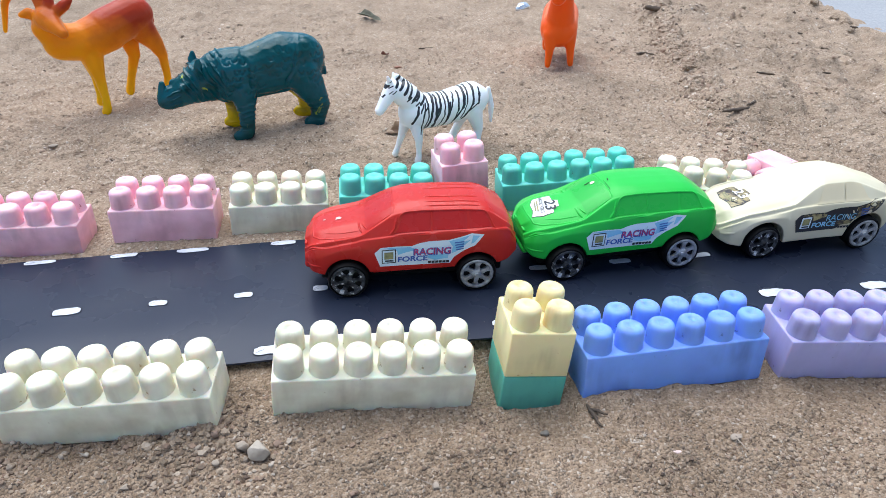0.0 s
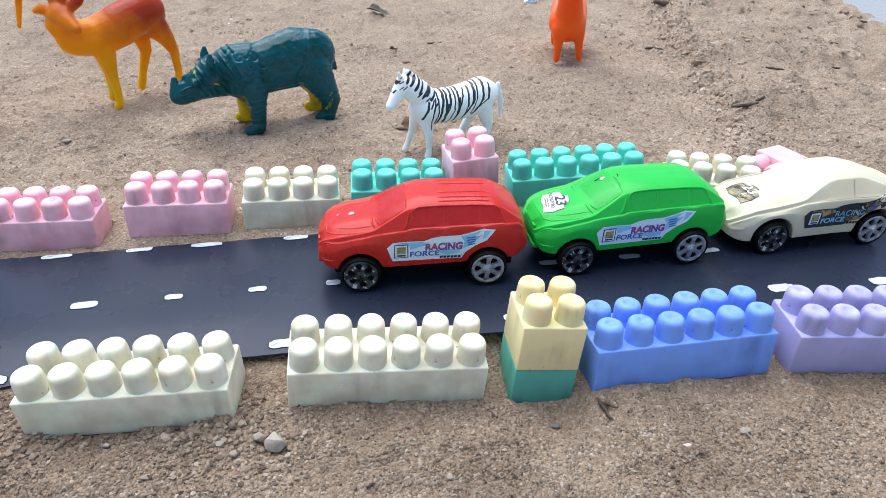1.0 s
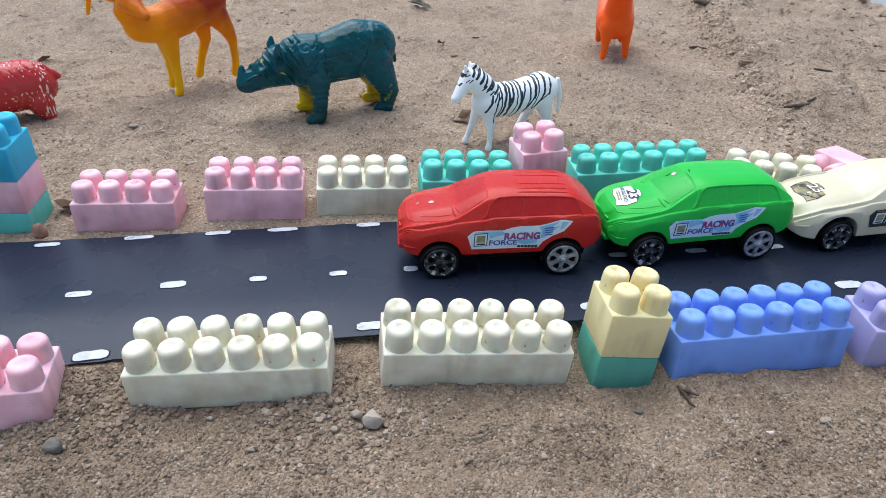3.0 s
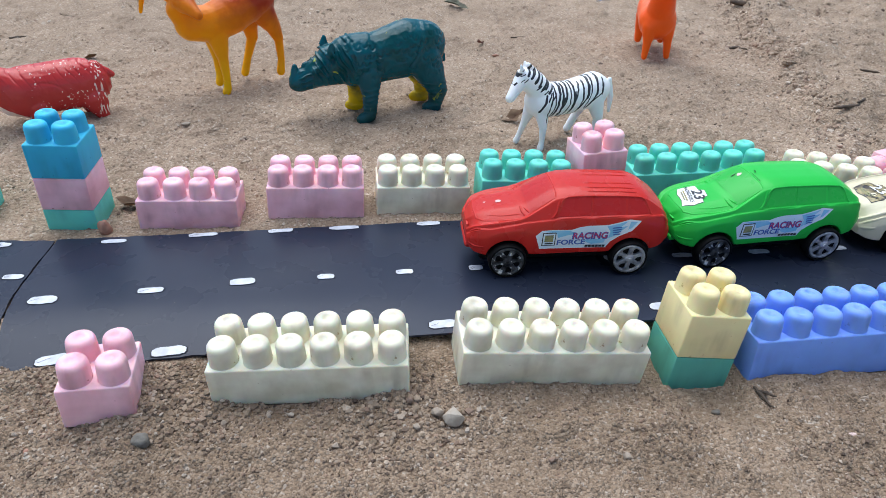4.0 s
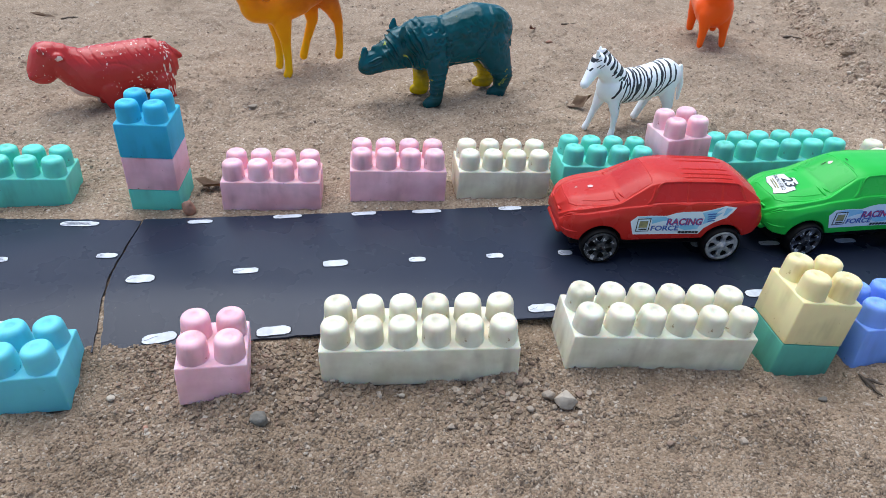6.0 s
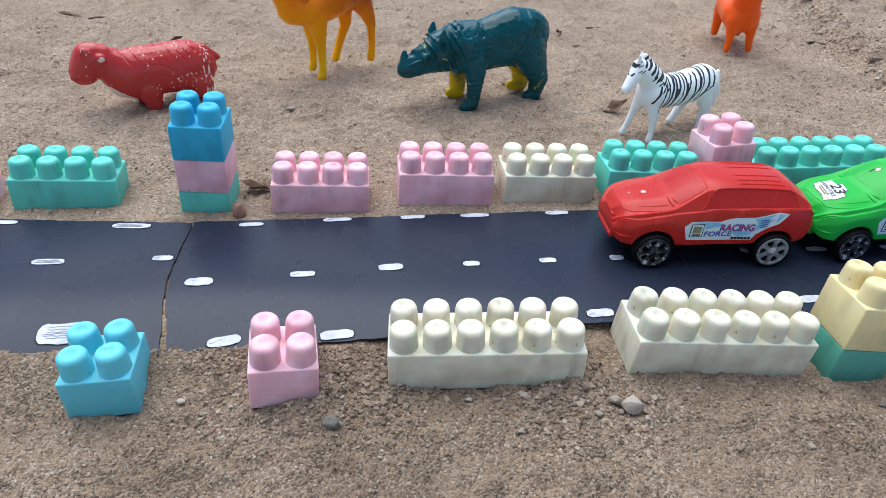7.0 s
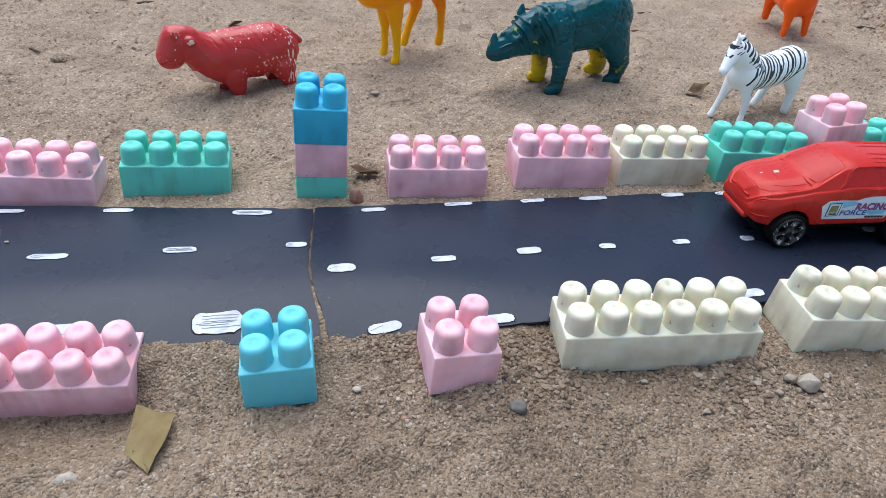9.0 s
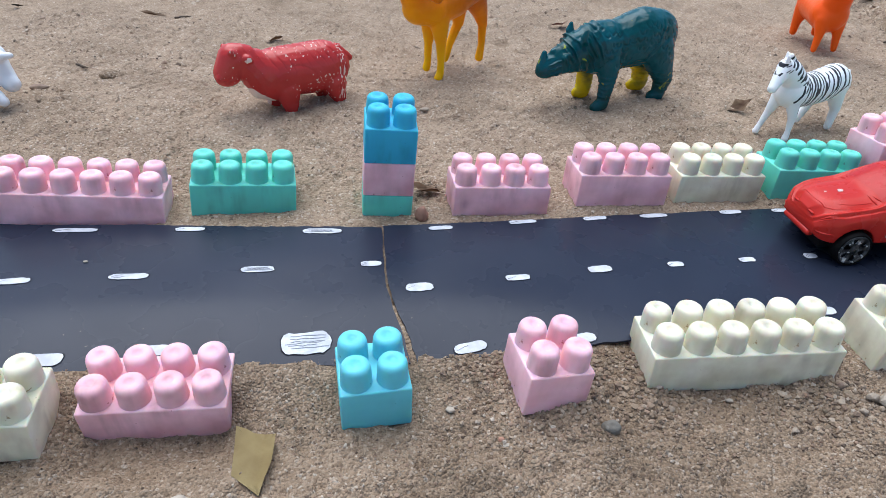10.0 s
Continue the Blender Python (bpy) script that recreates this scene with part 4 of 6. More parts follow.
class Shell:
    """The skin of a car body: across(x, s) gives the point at length x and s from 0 (sill) over 1 (middle of the roof)."""

    def __init__(self, length, top, belt, cabin, half, roof_half, sill, axles, arch, glass=None):
        self.length, self.glass = length, glass
        self.top, self.belt, self.cabin, self.half, self.roof_half, self.sill, self.axles, self.arch = top, belt, cabin, half, roof_half, sill, axles, arch

    def bottom(self, x):
        z = smooth_curve(self.sill, x, 1.0)
        for a in self.axles:
            d = abs(x - a)
            if d < self.arch:
                z = max(z, 11.4 + math.sqrt(self.arch ** 2 - d * d))
        return z

    def knots(self, x):
        zt, w = smooth_curve(self.top, x), smooth_curve(self.half, x)
        g = curve(self.cabin, x)
        zb = self.bottom(x)
        belt = min(curve(self.belt, x), zt - 4.6)
        zb = min(zb, belt - 1.5)
        wr = (w - 6.5) * (1 - g) + self.roof_half * g
        e = 1 - g
        return [(w * 0.92, zb), (w * 0.985, zb + 0.5), (w, zb + 0.35 * (belt - zb)), (w, zb + 0.72 * (belt - zb)), (w - 0.7 - 0.6 * e, belt), (w - 1.9 - 0.3 * g - 0.7 * e, belt + 0.10 * (zt - belt)),
                (wr + 1.0 + 0.12 * (w - wr) + 1.4 * e, zt - 0.17 * (zt - belt) - 0.6 - 0.7 * e), (wr + 0.4, zt - 1.2 - 1.8 * e - 0.3 * g), (wr - 2.0 - e, zt - 0.4 - 0.9 * e - 0.2 * g), (wr * 0.55, zt + 0.4), (0, zt + 0.7)]

    def sunk(self, x, s):
        """How deep the side glass lies, from 0 to 1."""
        if not self.glass or not 0.44 < s < 0.68:
            return 0.0
        x0, x1, x2, x3, s0, s1 = self.glass
        f = (s - s0) / (s1 - s0)
        return within(f, 0, 1, 0.07) * within(x, x0 + (x1 - x0) * f, x3 + (x2 - x3) * f, 0.7)

    def across(self, x, s, lift=0.0):
        k = self.knots(x)
        u = s * (len(k) - 1)
        i = min(int(u), len(k) - 2)
        f = u - i
        p = [k[max(i - 1, 0)], k[i], k[i + 1], k[min(i + 2, len(k) - 1)]]
        out = []
        for c in range(2):
            a, b, d, e = (q[c] for q in p)
            m0, m1 = (d - a) * 0.35, (e - b) * 0.35
            out.append((2 * f ** 3 - 3 * f ** 2 + 1) * b + (f ** 3 - 2 * f ** 2 + f) * m0 + (-2 * f ** 3 + 3 * f ** 2) * d + (f ** 3 - f ** 2) * m1)
        y, z = out
        y -= 0.75 * self.sunk(x, s)
        return x, y + (lift if s < 0.72 else 0), z + (lift if s > 0.45 else 0)

    def at_height(self, x, z):
        """The s of the side skin at a height."""
        lo, hi = 0.0, 0.5
        for _ in range(18):
            mid = (lo + hi) / 2
            if self.across(x, mid)[2] < z:
                lo = mid
            else:
                hi = mid
        return lo

    def body(self):
        bm = bmesh.new()
        xs = list(np.concatenate([[0, 0.35, 0.8, 1.4, 2.2, 3.2], np.linspace(4.2, self.length - 4.2, 170), self.length - np.array([3.2, 2.2, 1.4, 0.8, 0.35, 0])]))
        ss = [k / 66 for k in range(67)]
        rings = []
        for x in xs:
            near = [self.across(x, s) for s in ss]
            ring = [(p[0], -p[1], p[2]) for p in near] + [(p[0], p[1], p[2]) for p in near[-2::-1]]
            rings.append([bm.verts.new(p) for p in ring])
        n = len(rings[0])
        for a, b in zip(rings, rings[1:]):
            for k in range(n):
                j = (k + 1) % n
                bm.faces.new((a[j], a[k], b[k], b[j]))
        bm.faces.new(rings[0])
        bm.faces.new(rings[-1][::-1])
        return bm

    def spot(self, x, s, side):
        p = self.across(x, s)
        return Vector((p[0], side * p[1], p[2]))

    def bead(self, points, side, width, height):
        """A rounded ridge lying on the skin along a line of (x, s) points."""
        line = []
        for (xa, sa), (xb, sb) in zip(points, points[1:]):
            steps = max(2, int((abs(xb - xa) + 60 * abs(sb - sa)) / 1.5))
            line += [(xa + (xb - xa) * k / steps, sa + (sb - sa) * k / steps) for k in range(steps)]
        line.append(points[-1])
        place = [self.spot(x, s, side) for x, s in line]
        bm, rings = bmesh.new(), []
        for k, (x, s) in enumerate(line):
            t = (place[min(k + 1, len(place) - 1)] - place[max(k - 1, 0)]).normalized()
            u, v = self.spot(x + 0.4, s, side) - self.spot(x - 0.4, s, side), self.spot(x, min(s + 0.01, 1), side) - self.spot(x, s - 0.01, side)
            n = u.cross(v).normalized()
            if n.y * side < 0 and abs(n.y) > 0.3 or n.z < -0.3:
                n = -n
            elif abs(n.y) <= 0.3 and n.z < 0:
                n = -n
            w = n.cross(t).normalized()
            fade = min(1.0, 0.25 + min(k, len(line) - 1 - k) / 2.5)
            rings.append([bm.verts.new(place[k] + w * (a * width / 2) + n * (h * height * fade - 0.08)) for a, h in ((-1, 0), (-0.55, 0.7), (0, 1), (0.55, 0.7), (1, 0))])
        for p, q in zip(rings, rings[1:]):
            for j in range(4):
                bm.faces.new((p[j], p[j + 1], q[j + 1], q[j]))
        bmesh.ops.recalc_face_normals(bm, faces=list(bm.faces))
        return bm

    def patch(self, x0, x1, s0, s1, side, lift, nx=10, ns=6, x0b=None, x1b=None):
        """A panel lying on the skin; the upper edge may have other ends than the lower one."""
        bm = bmesh.new()
        x0b, x1b = x0 if x0b is None else x0b, x1 if x1b is None else x1b
        grid = []
        for j in range(ns + 1):
            t = j / ns
            row = []
            for i in range(nx + 1):
                x = (x0 + (x0b - x0) * t) + ((x1 - x0) + ((x1b - x1) - (x0b - x0)) * t) * i / nx
                p = self.across(x, s0 + (s1 - s0) * t, lift)
                row.append(bm.verts.new((p[0], side * p[1], p[2])))
            grid.append(row)
        for j in range(ns):
            for i in range(nx):
                q = (grid[j][i], grid[j][i + 1], grid[j + 1][i + 1], grid[j + 1][i])
                bm.faces.new(q if side < 0 else q[::-1])
        return bm


def lay(bm, shell, side, lift, x0, z0):
    """Wraps flat artwork (x along the car, y up) onto the side of a car."""
    bmesh.ops.triangulate(bm, faces=list(bm.faces))
    bmesh.ops.subdivide_edges(bm, edges=[e for e in bm.edges if e.calc_length() > 4], cuts=2)
    for v in bm.verts:
        x, z = x0 + v.co.x, z0 + v.co.y
        p = shell.across(x, shell.at_height(x, z), 0)
        v.co = Vector((x, side * (p[1] + lift + v.co.z * 0.01), z))
    return bm


def flat(points):
    bm = bmesh.new()
    bm.faces.new([bm.verts.new((x, y, 0)) for x, y in points])
    return bm


def on_bonnet(bm, shell, x0, y0, lift, turn=0.0):
    """Lays flat artwork onto the bonnet, read from the front."""
    bmesh.ops.triangulate(bm, faces=list(bm.faces))
    bmesh.ops.subdivide_edges(bm, edges=[e for e in bm.edges if e.calc_length() > 2.5], cuts=2)
    c, s = math.cos(radians(turn)), math.sin(radians(turn))
    for v in bm.verts:
        x, y = x0 + v.co.x * c - v.co.y * s, y0 + v.co.x * s + v.co.y * c
        lo, hi = 0.4, 1.0
        for _ in range(18):
            mid = (lo + hi) / 2
            if shell.across(x, mid)[1] > abs(y):
                lo = mid
            else:
                hi = mid
        v.co = Vector((x, y, shell.across(x, lo)[2] + lift))
    return bm


def wheel(parent, x, y, side, rim_mat, turn):
    bm = lathe([(0, -4.4), (7.4, -4.4), (9.8, -4.2), (10.45, -3.3), (10.6, -1.5), (10.6, 2.2), (10.35, 3.5), (9.9, 4.1), (9.2, 4.0), (8.9, 3.0), (0, 1.6)], 40)
    w = part("wheel", bm, TYRE, parent)
    w.data.set_sharp_from_angle(angle=radians(40))
    w.matrix_basis = mm_pose(x, y, 11.4, 90 if side < 0 else -90, 0, 0) @ pose(0, 0, 0, 0, 0, turn) @ Matrix.Scale(1.075, 4)
    rim = lathe([(8.95, 2.8), (8.95, 3.9), (8.5, 4.3), (7.3, 3.9), (7.1, 3.0)], 40)
    r = part("rim", rim, rim_mat, w, "worn chrome rim ring")
    for k in range(6):
        a = radians(60 * k)
        bm = bmesh.new()
        pts = [(1.3, -1.2), (3.2, -1.35), (4.6, -1.0), (6.0, -1.25), (7.0, -2.1), (7.9, -3.4), (7.9, 3.4), (7.0, 2.1), (6.0, 1.25), (4.6, 1.0), (3.2, 1.35), (1.3, 1.2)]
        outline(bm, [(u * math.cos(a) - v * math.sin(a), u * math.sin(a) + v * math.cos(a)) for u, v in pts], 2.4, 3.85 + 0.02 * (k % 2))
        part("spoke", bm, rim_mat, w, smooth=False)
    hub = part("hub", lathe([(2.7, 2.4), (2.7, 3.9), (2.2, 4.3), (1.2, 4.4), (1.0, 4.9), (0, 5.0)], 20), rim_mat, w)
    hub.data.set_sharp_from_angle(angle=radians(40))


SUV = Shell(120, top=[(0, 26.5), (1, 29.5), (3, 32.4), (7, 34.6), (14, 36.6), (27, 38.6), (32, 39.6), (42, 45.4), (50, 49.4), (56, 50.8), (66, 51.4), (90, 50.8), (101, 49.8), (105, 48.4), (111, 44.3), (116, 40.8), (118.5, 37.4), (120, 31)],
            belt=[(0, 25.5), (6, 29.6), (28, 34.8), (55, 37.4), (105, 38.4), (120, 37.8)], cabin=[(0, 0), (33, 0), (50, 1), (104, 1), (117, 0.35), (120, 0.2)],
            half=[(0, 13.5), (1.5, 17.5), (4, 20.6), (9, 23), (16, 24.2), (26, 24.4), (66, 24), (98.5, 24.2), (113, 23.2), (118, 21.2), (120, 18.5)], roof_half=15.8,
            sill=[(0, 18), (3, 15.2), (10, 14.4), (57, 15.4), (107, 16), (115, 18), (120, 21.5)], axles=(23.5, 96.7), arch=13.0, glass=(49, 57.5, 100.5, 107, 0.475, 0.645))
COUPE = Shell(120, top=[(0, 21), (2, 25), (6, 28.5), (13, 32), (32, 35), (42, 36.5), (55, 44), (65, 46.8), (82, 47.2), (94, 44), (107, 39), (116, 36.5), (120, 33.5)],
              belt=[(0, 25), (28, 31.5), (57, 33.5), (120, 34.5)], cabin=[(0, 0), (44, 0), (61, 1), (88, 1), (109, 0.1), (120, 0)],
              half=[(0, 14), (2, 18.5), (6, 22), (13, 23.6), (27, 24.6), (67, 23.6), (95, 24.6), (110, 23), (117, 19.6), (120, 16.6)], roof_half=14.5,
              sill=[(0, 11.5), (3, 10), (10, 9.5), (57, 10), (107, 10.5), (115, 13.5), (120, 16.5)], axles=(25.5, 96.5), arch=13.8)


def fitted(words, width, height, lean=0.12, weight=0.042):
    """Letters stretched to a width and a height, leaning a little."""
    bm = lettering(words, 10, weight)
    x1, y1 = max(v.co.x for v in bm.verts), max(v.co.y for v in bm.verts)
    for v in bm.verts:
        v.co.x = v.co.x * width / x1 + v.co.y * height / y1 * lean
        v.co.y = v.co.y * height / y1
    return bm


def side_art(car, shell, side, dx, dark=False):
    dz = -2.0 if dark else 0.4
    art = [(42.4, 27.5), (45.9, 30.8), (54, 31.2), (63.2, 31), (68, 32.6), (73, 33.4), (83.8, 33.6), (90, 35), (96.9, 37), (103.9, 36), (99, 29.5), (92.5, 26.4), (87, 22.5), (84.8, 18.6), (45.3, 18.6)]
    sticker = part("sticker", lay(flat(art), shell, side, 0.2, dx, dz), STICK_K if dark else STICK_W, car, "black and pale blue racing sticker" if dark else "white and pale blue racing sticker")
    for points in ([(46.5, 30.2), (53, 30.7), (62.5, 30.5), (66, 28.4), (60, 27.2), (55.5, 25.8), (55, 28.4), (50, 29.8)], [(84, 32.8), (90, 34.3), (96, 36), (91.5, 32), (96.5, 33.2), (92, 29.2), (88.5, 26.2), (85.5, 25), (86.2, 29.5)],
                   [(67, 24.8), (74, 24.4), (84, 24.8), (83.4, 22), (76, 21.2), (72.4, 22.6)], [(97.5, 35.8), (101.5, 35.4), (98.5, 31.5), (96.5, 30.5)]):
        part("flame", lay(flat(points), shell, side, 0.3, dx, dz), STICK_CAMO if dark else STICK_SKY, sticker, "brown mottled flame" if dark else "pale blue flame")
    for words, width, height, x, z, mat, name in (("RACING", 20.6, 3.9, 64.1, 25.2, STICK_R, "red lettering"), ("FORCE", 17.0, 3.4, 54.9, 21.3, STICK_B, "blue lettering")):
        rim = fitted(words, width + 0.7, height + 0.7, 0.06, weight=0.05)
        for v in rim.verts:
            v.co.x, v.co.y = (width - v.co.x if side > 0 else v.co.x) + (0.35 if side > 0 else -0.35), v.co.y - 0.35
        part("letter_edge", lay(rim, shell, side, 0.4, dx + x, z + dz), STICK_K if dark else (STICK_B if mat is STICK_R else STICK_PLAIN), sticker, "dark letter outline" if mat is STICK_R else "", smooth=False)
        bm = fitted(words, width, height, 0.06, weight=0.0 if mat is STICK_R else 0.03)
        if side > 0:
            for v in bm.verts:
                v.co.x = width - v.co.x
        part("letters", lay(bm, shell, side, 0.5, dx + x, z + dz), STICK_SKY if dark else mat, sticker, "pale blue lettering" if dark else name, smooth=False)
    for k in range(6):
        part("lettering_bar", lay(flat([(0, 0), (1.7, 0.1), (1.7, 1.6), (0, 1.5)]), shell, side, 0.5, dx + 72.2 + 2.05 * k, 19.2 - 0.03 * k + dz), STICK_K, sticker, smooth=False)
    part("badge", lay(flat([(0, 0), (8.0, 0.2), (8.2, 9.0), (0.3, 8.8)]), shell, side, 0.4, dx + 46.2, 20.6 + dz), STICK_K, sticker, smooth=False)
    part("badge", lay(flat([(0.6, 0.6), (7.5, 0.7), (7.6, 8.4), (0.8, 8.3)]), shell, side, 0.5, dx + 46.2, 20.6 + dz), STICK_W, sticker, smooth=False)
    part("badge", lay(flat([(1.5, 2.8), (6.6, 2.8), (6.7, 7.4), (1.7, 7.3)]), shell, side, 0.6, dx + 46.2, 20.6 + dz), STICK_G, sticker, smooth=False)
    part("badge", lay(flat([(1.8, 1.2), (6.6, 1.2), (6.6, 2.2), (1.8, 2.2)]), shell, side, 0.6, dx + 46.2, 20.6 + dz), STICK_K, sticker, smooth=False)
    for k in range(4):
        part("lettering_bar", lay(flat([(0, 0), (5.4 - 0.4 * k, 0.6), (5.4 - 0.4 * k, 1.3), (0, 0.7)]), shell, side, 0.5, dx + 87.2 + 0.3 * k, 31.4 - 1.5 * k + dz), STICK_B, sticker, smooth=False)


def bonnet_badge(car, shell, dark):
    turn = -90 if dark else -102
    shape = [(-9, -6), (-3, -7.6), (4, -6.6), (9, -7.4), (10.5, -1.5), (8.6, 4.5), (4, 5), (2.4, 8.2), (-4, 8.2), (-5, 5), (-10, 4.2)]
    part("sticker_edge", on_bonnet(flat([(1.10 * a, 1.06 * b) for a, b in shape]), shell, 15.5, 0.5, 0.2, turn), STICK_K, car, smooth=False)
    badge = part("sticker", on_bonnet(flat([(1.06 * a, 1.025 * b) for a, b in shape]), shell, 15.5, 0.5, 0.3, turn), STICK_CAMO if dark else STICK_PLAIN, car, "shield-shaped number sticker on the bonnet", smooth=False)
    bm = fitted("23", 11.0, 6.2, 0.0, 0.018)
    for v in bm.verts:
        v.co.x -= 5.0
        v.co.y += 0.6
    part("number", on_bonnet(bm, shell, 15.5, 0.5, 0.55, turn), STICK_PLAIN if dark else STICK_K, badge, smooth=False)
    if not dark:
        bm = fitted("RACING FORCE", 18.0, 2.2, 0.0, 0.012)
        for v in bm.verts:
            v.co.x -= 9.5
            v.co.y -= 2.6
        part("letters", on_bonnet(bm, shell, 15.5, 0.5, 0.55, turn), STICK_K, badge, smooth=False)
    for k in range(2):
        part("lettering_bar", on_bonnet(flat([(-6 + k, -4.4 - 1.3 * k), (6 - k, -4.4 - 1.3 * k), (6 - k, -3.6 - 1.3 * k), (-6 + k, -3.6 - 1.3 * k)]), shell, 15.5, 0.5, 0.55, turn), STICK_G, badge, smooth=False)


def toy_car(m, shell, paint, glass, label, rims, art=None, badge=None, ribs=False):
    car = root("toy_car", m, label, "toy car", "train of toy cars")
    body = part("body", shell.body(), paint, car)
    body.data.set_sharp_from_angle(angle=radians(48))
    suv = shell is SUV
    for side in (-1, 1):
        if suv:
            for x0, x1, x0b, x1b in ((50.8, 70.5, 58, 71), (72, 91, 72, 91), (92.5, 105.6, 92.5, 100)):
                part("side_window", shell.patch(x0, x1, 0.495, 0.63, side, 0.12, x0b=x0b, x1b=x1b), glass, body)
            for x0, x1, h in ((50, 70, 0.8), (73, 92, 0.8), (96, 107, 0.7), (44, 50, 0.35)):
                part("window_sill", shell.bead([(x0, 0.455), (x1, 0.455)], side, 1.1, h), paint, body)
            part("window_trim", shell.bead([(47.6, 0.47), (57, 0.655), (70, 0.66), (100, 0.66), (108.2, 0.47)], side, 0.9, 0.35), paint, body)
            part("door_pillar", shell.bead([(71.2, 0.47), (71.2, 0.64)], side, 0.9, 0.35), paint, body)
            part("wing_mirror", shell.bead([(47.5, 0.50), (50.5, 0.535), (52.5, 0.60)], side, 1.5, 0.9), paint, body)
            part("door_seam", shell.bead([(71.3, 0.16), (71.3, 0.43)], side, 0.5, 0.2), paint, body)
            part("door_handle", shell.bead([(64, 0.405), (69, 0.405)], side, 1.1, 0.6), paint, body)
            part("door_handle", shell.bead([(86, 0.405), (91, 0.405)], side, 1.1, 0.6), paint, body)
            part("headlight", shell.bead([(1.8, 0.50), (5, 0.53), (9, 0.50), (12, 0.455)], side, 1.4, 0.7), paint, body)
            part("headlight", shell.bead([(1.6, 0.44), (6, 0.43), (12, 0.45)], side, 1.0, 0.5), paint, body)
            part("bumper_line", shell.bead([(0.8, 0.2), (4, 0.2), (9, 0.2)], side, 1.3, 0.7), paint, body)
            part("tail_light", shell.bead([(109, 0.40), (114, 0.42), (118, 0.40)], side, 2.0, 0.5), paint, body)
            for s in (0.80, 0.87, 0.94) if ribs else ():
                part("roof_rib", shell.bead([(68, s), (99, s)], side, 1.3, 0.6), paint, body)
            part("sill_lip", shell.bead([(38, 0.07), (60, 0.07), (82, 0.07)], side, 1.0, 0.45), paint, body)
            part("bonnet_crease", shell.bead([(33, 0.69), (20, 0.72), (9, 0.76), (5.5, 0.82), (4.5, 1.0)], side, 1.3, 0.35), paint, body)
            part("bonnet_crease", shell.bead([(31, 0.78), (20, 0.80), (12, 0.84)], side, 1.0, 0.4), paint, body)
            part("wiper", shell.bead([(33, 0.72), (31.6, 0.80), (31, 0.90)], side, 1.3, 0.9), paint, body)
            part("wiper", shell.bead([(35.4, 0.74), (34.2, 0.80), (33.2, 0.86)], side, 1.1, 0.8), paint, body)
            part("windscreen_edge", shell.bead([(34.5, 0.70), (42, 0.70), (50, 0.73)], side, 1.0, 0.45), paint, body)
            part("roof_edge", shell.bead([(50.5, 0.73), (51, 0.85), (51, 1.0)], side, 1.0, 0.4), paint, body)
        else:
            part("side_window", shell.patch(57, 76, 0.47, 0.62, side, 0.28, x0b=64, x1b=76), glass, body)
            part("side_window", shell.patch(77, 95, 0.47, 0.62, side, 0.28, x0b=77, x1b=88), glass, body)
            part("headlight", shell.bead([(1.5, 0.42), (8, 0.44), (14, 0.46)], side, 1.6, 0.7), paint, body)
            part("bonnet_crease", shell.bead([(2.5, 0.62), (10, 0.60), (42, 0.63)], side, 1.2, 0.6), paint, body)
            part("bumper_line", shell.bead([(1, 0.28), (6, 0.27)], side, 2.4, 0.8), paint, body)
            part("door_seam", shell.bead([(53, 0.2), (53, 0.44)], side, 0.5, 0.2), paint, body)
        for k, x in enumerate(shell.axles):
            wheel(car, x, side * (22.0 if suv else 20.8), side, rims[k], 17 * k + 31 * (side > 0) + 9)
        if art is not None:
            side_art(car, shell, side, art, not suv)
    if suv:
        bm = shell.patch(35.5, 49.5, 0.72, 1.0, -1, 0.22, nx=12, ns=12, x0b=34.5, x1b=50)
        other = shell.patch(35.5, 49.5, 0.72, 1.0, 1, 0.22, nx=12, ns=12, x0b=34.5, x1b=50)
        for f in other.faces:
            bm.faces.new([bm.verts.new(v.co) for v in f.verts])
        other.free()
        bmesh.ops.remove_doubles(bm, verts=list(bm.verts), dist=0.01)
        part("windscreen", bm, glass, body)
        for z in (19.5, 22.3, 25.1):
            bm = bmesh.new()
            box(bm, 0.0, 1.5, -10, 10, z + 2, z + 3.2, 0.5, 2)
            part("grille_bar", bm, paint, body)
        bm = bmesh.new()
        box(bm, -0.8, 4, -13.5, 13.5, 13.6, 17.6, 1.8, 3)
        part("bumper", bm, paint, body)
        bm = bmesh.new()
        box(bm, 116, 121.4, -16.5, 16.5, 19.5, 24.5, 1.6, 3)
        part("bumper", bm, paint, body)
    if badge is not None:
        bonnet_badge(car, shell, badge)
    bm = bmesh.new()
    box(bm, 8, 113, -15, 15, 6.5, 17, 1.0, 1)
    part("chassis", bm, CHASSIS, car)
    bm = bmesh.new()
    box(bm, 118, 125, -2.2, 2.2, 15.5, 18.5, 0.6, 2)
    part("tow_hook", bm, CHASSIS, car)
    for k, x in enumerate(shell.axles):
        bm = lathe([(0, -19), (2, -19), (2, 19), (0, 19)], 12)
        part("axle", bm, CHASSIS, car).matrix_basis = mm_pose(x, 0, 11.4, 90, 0, 0)
    return car


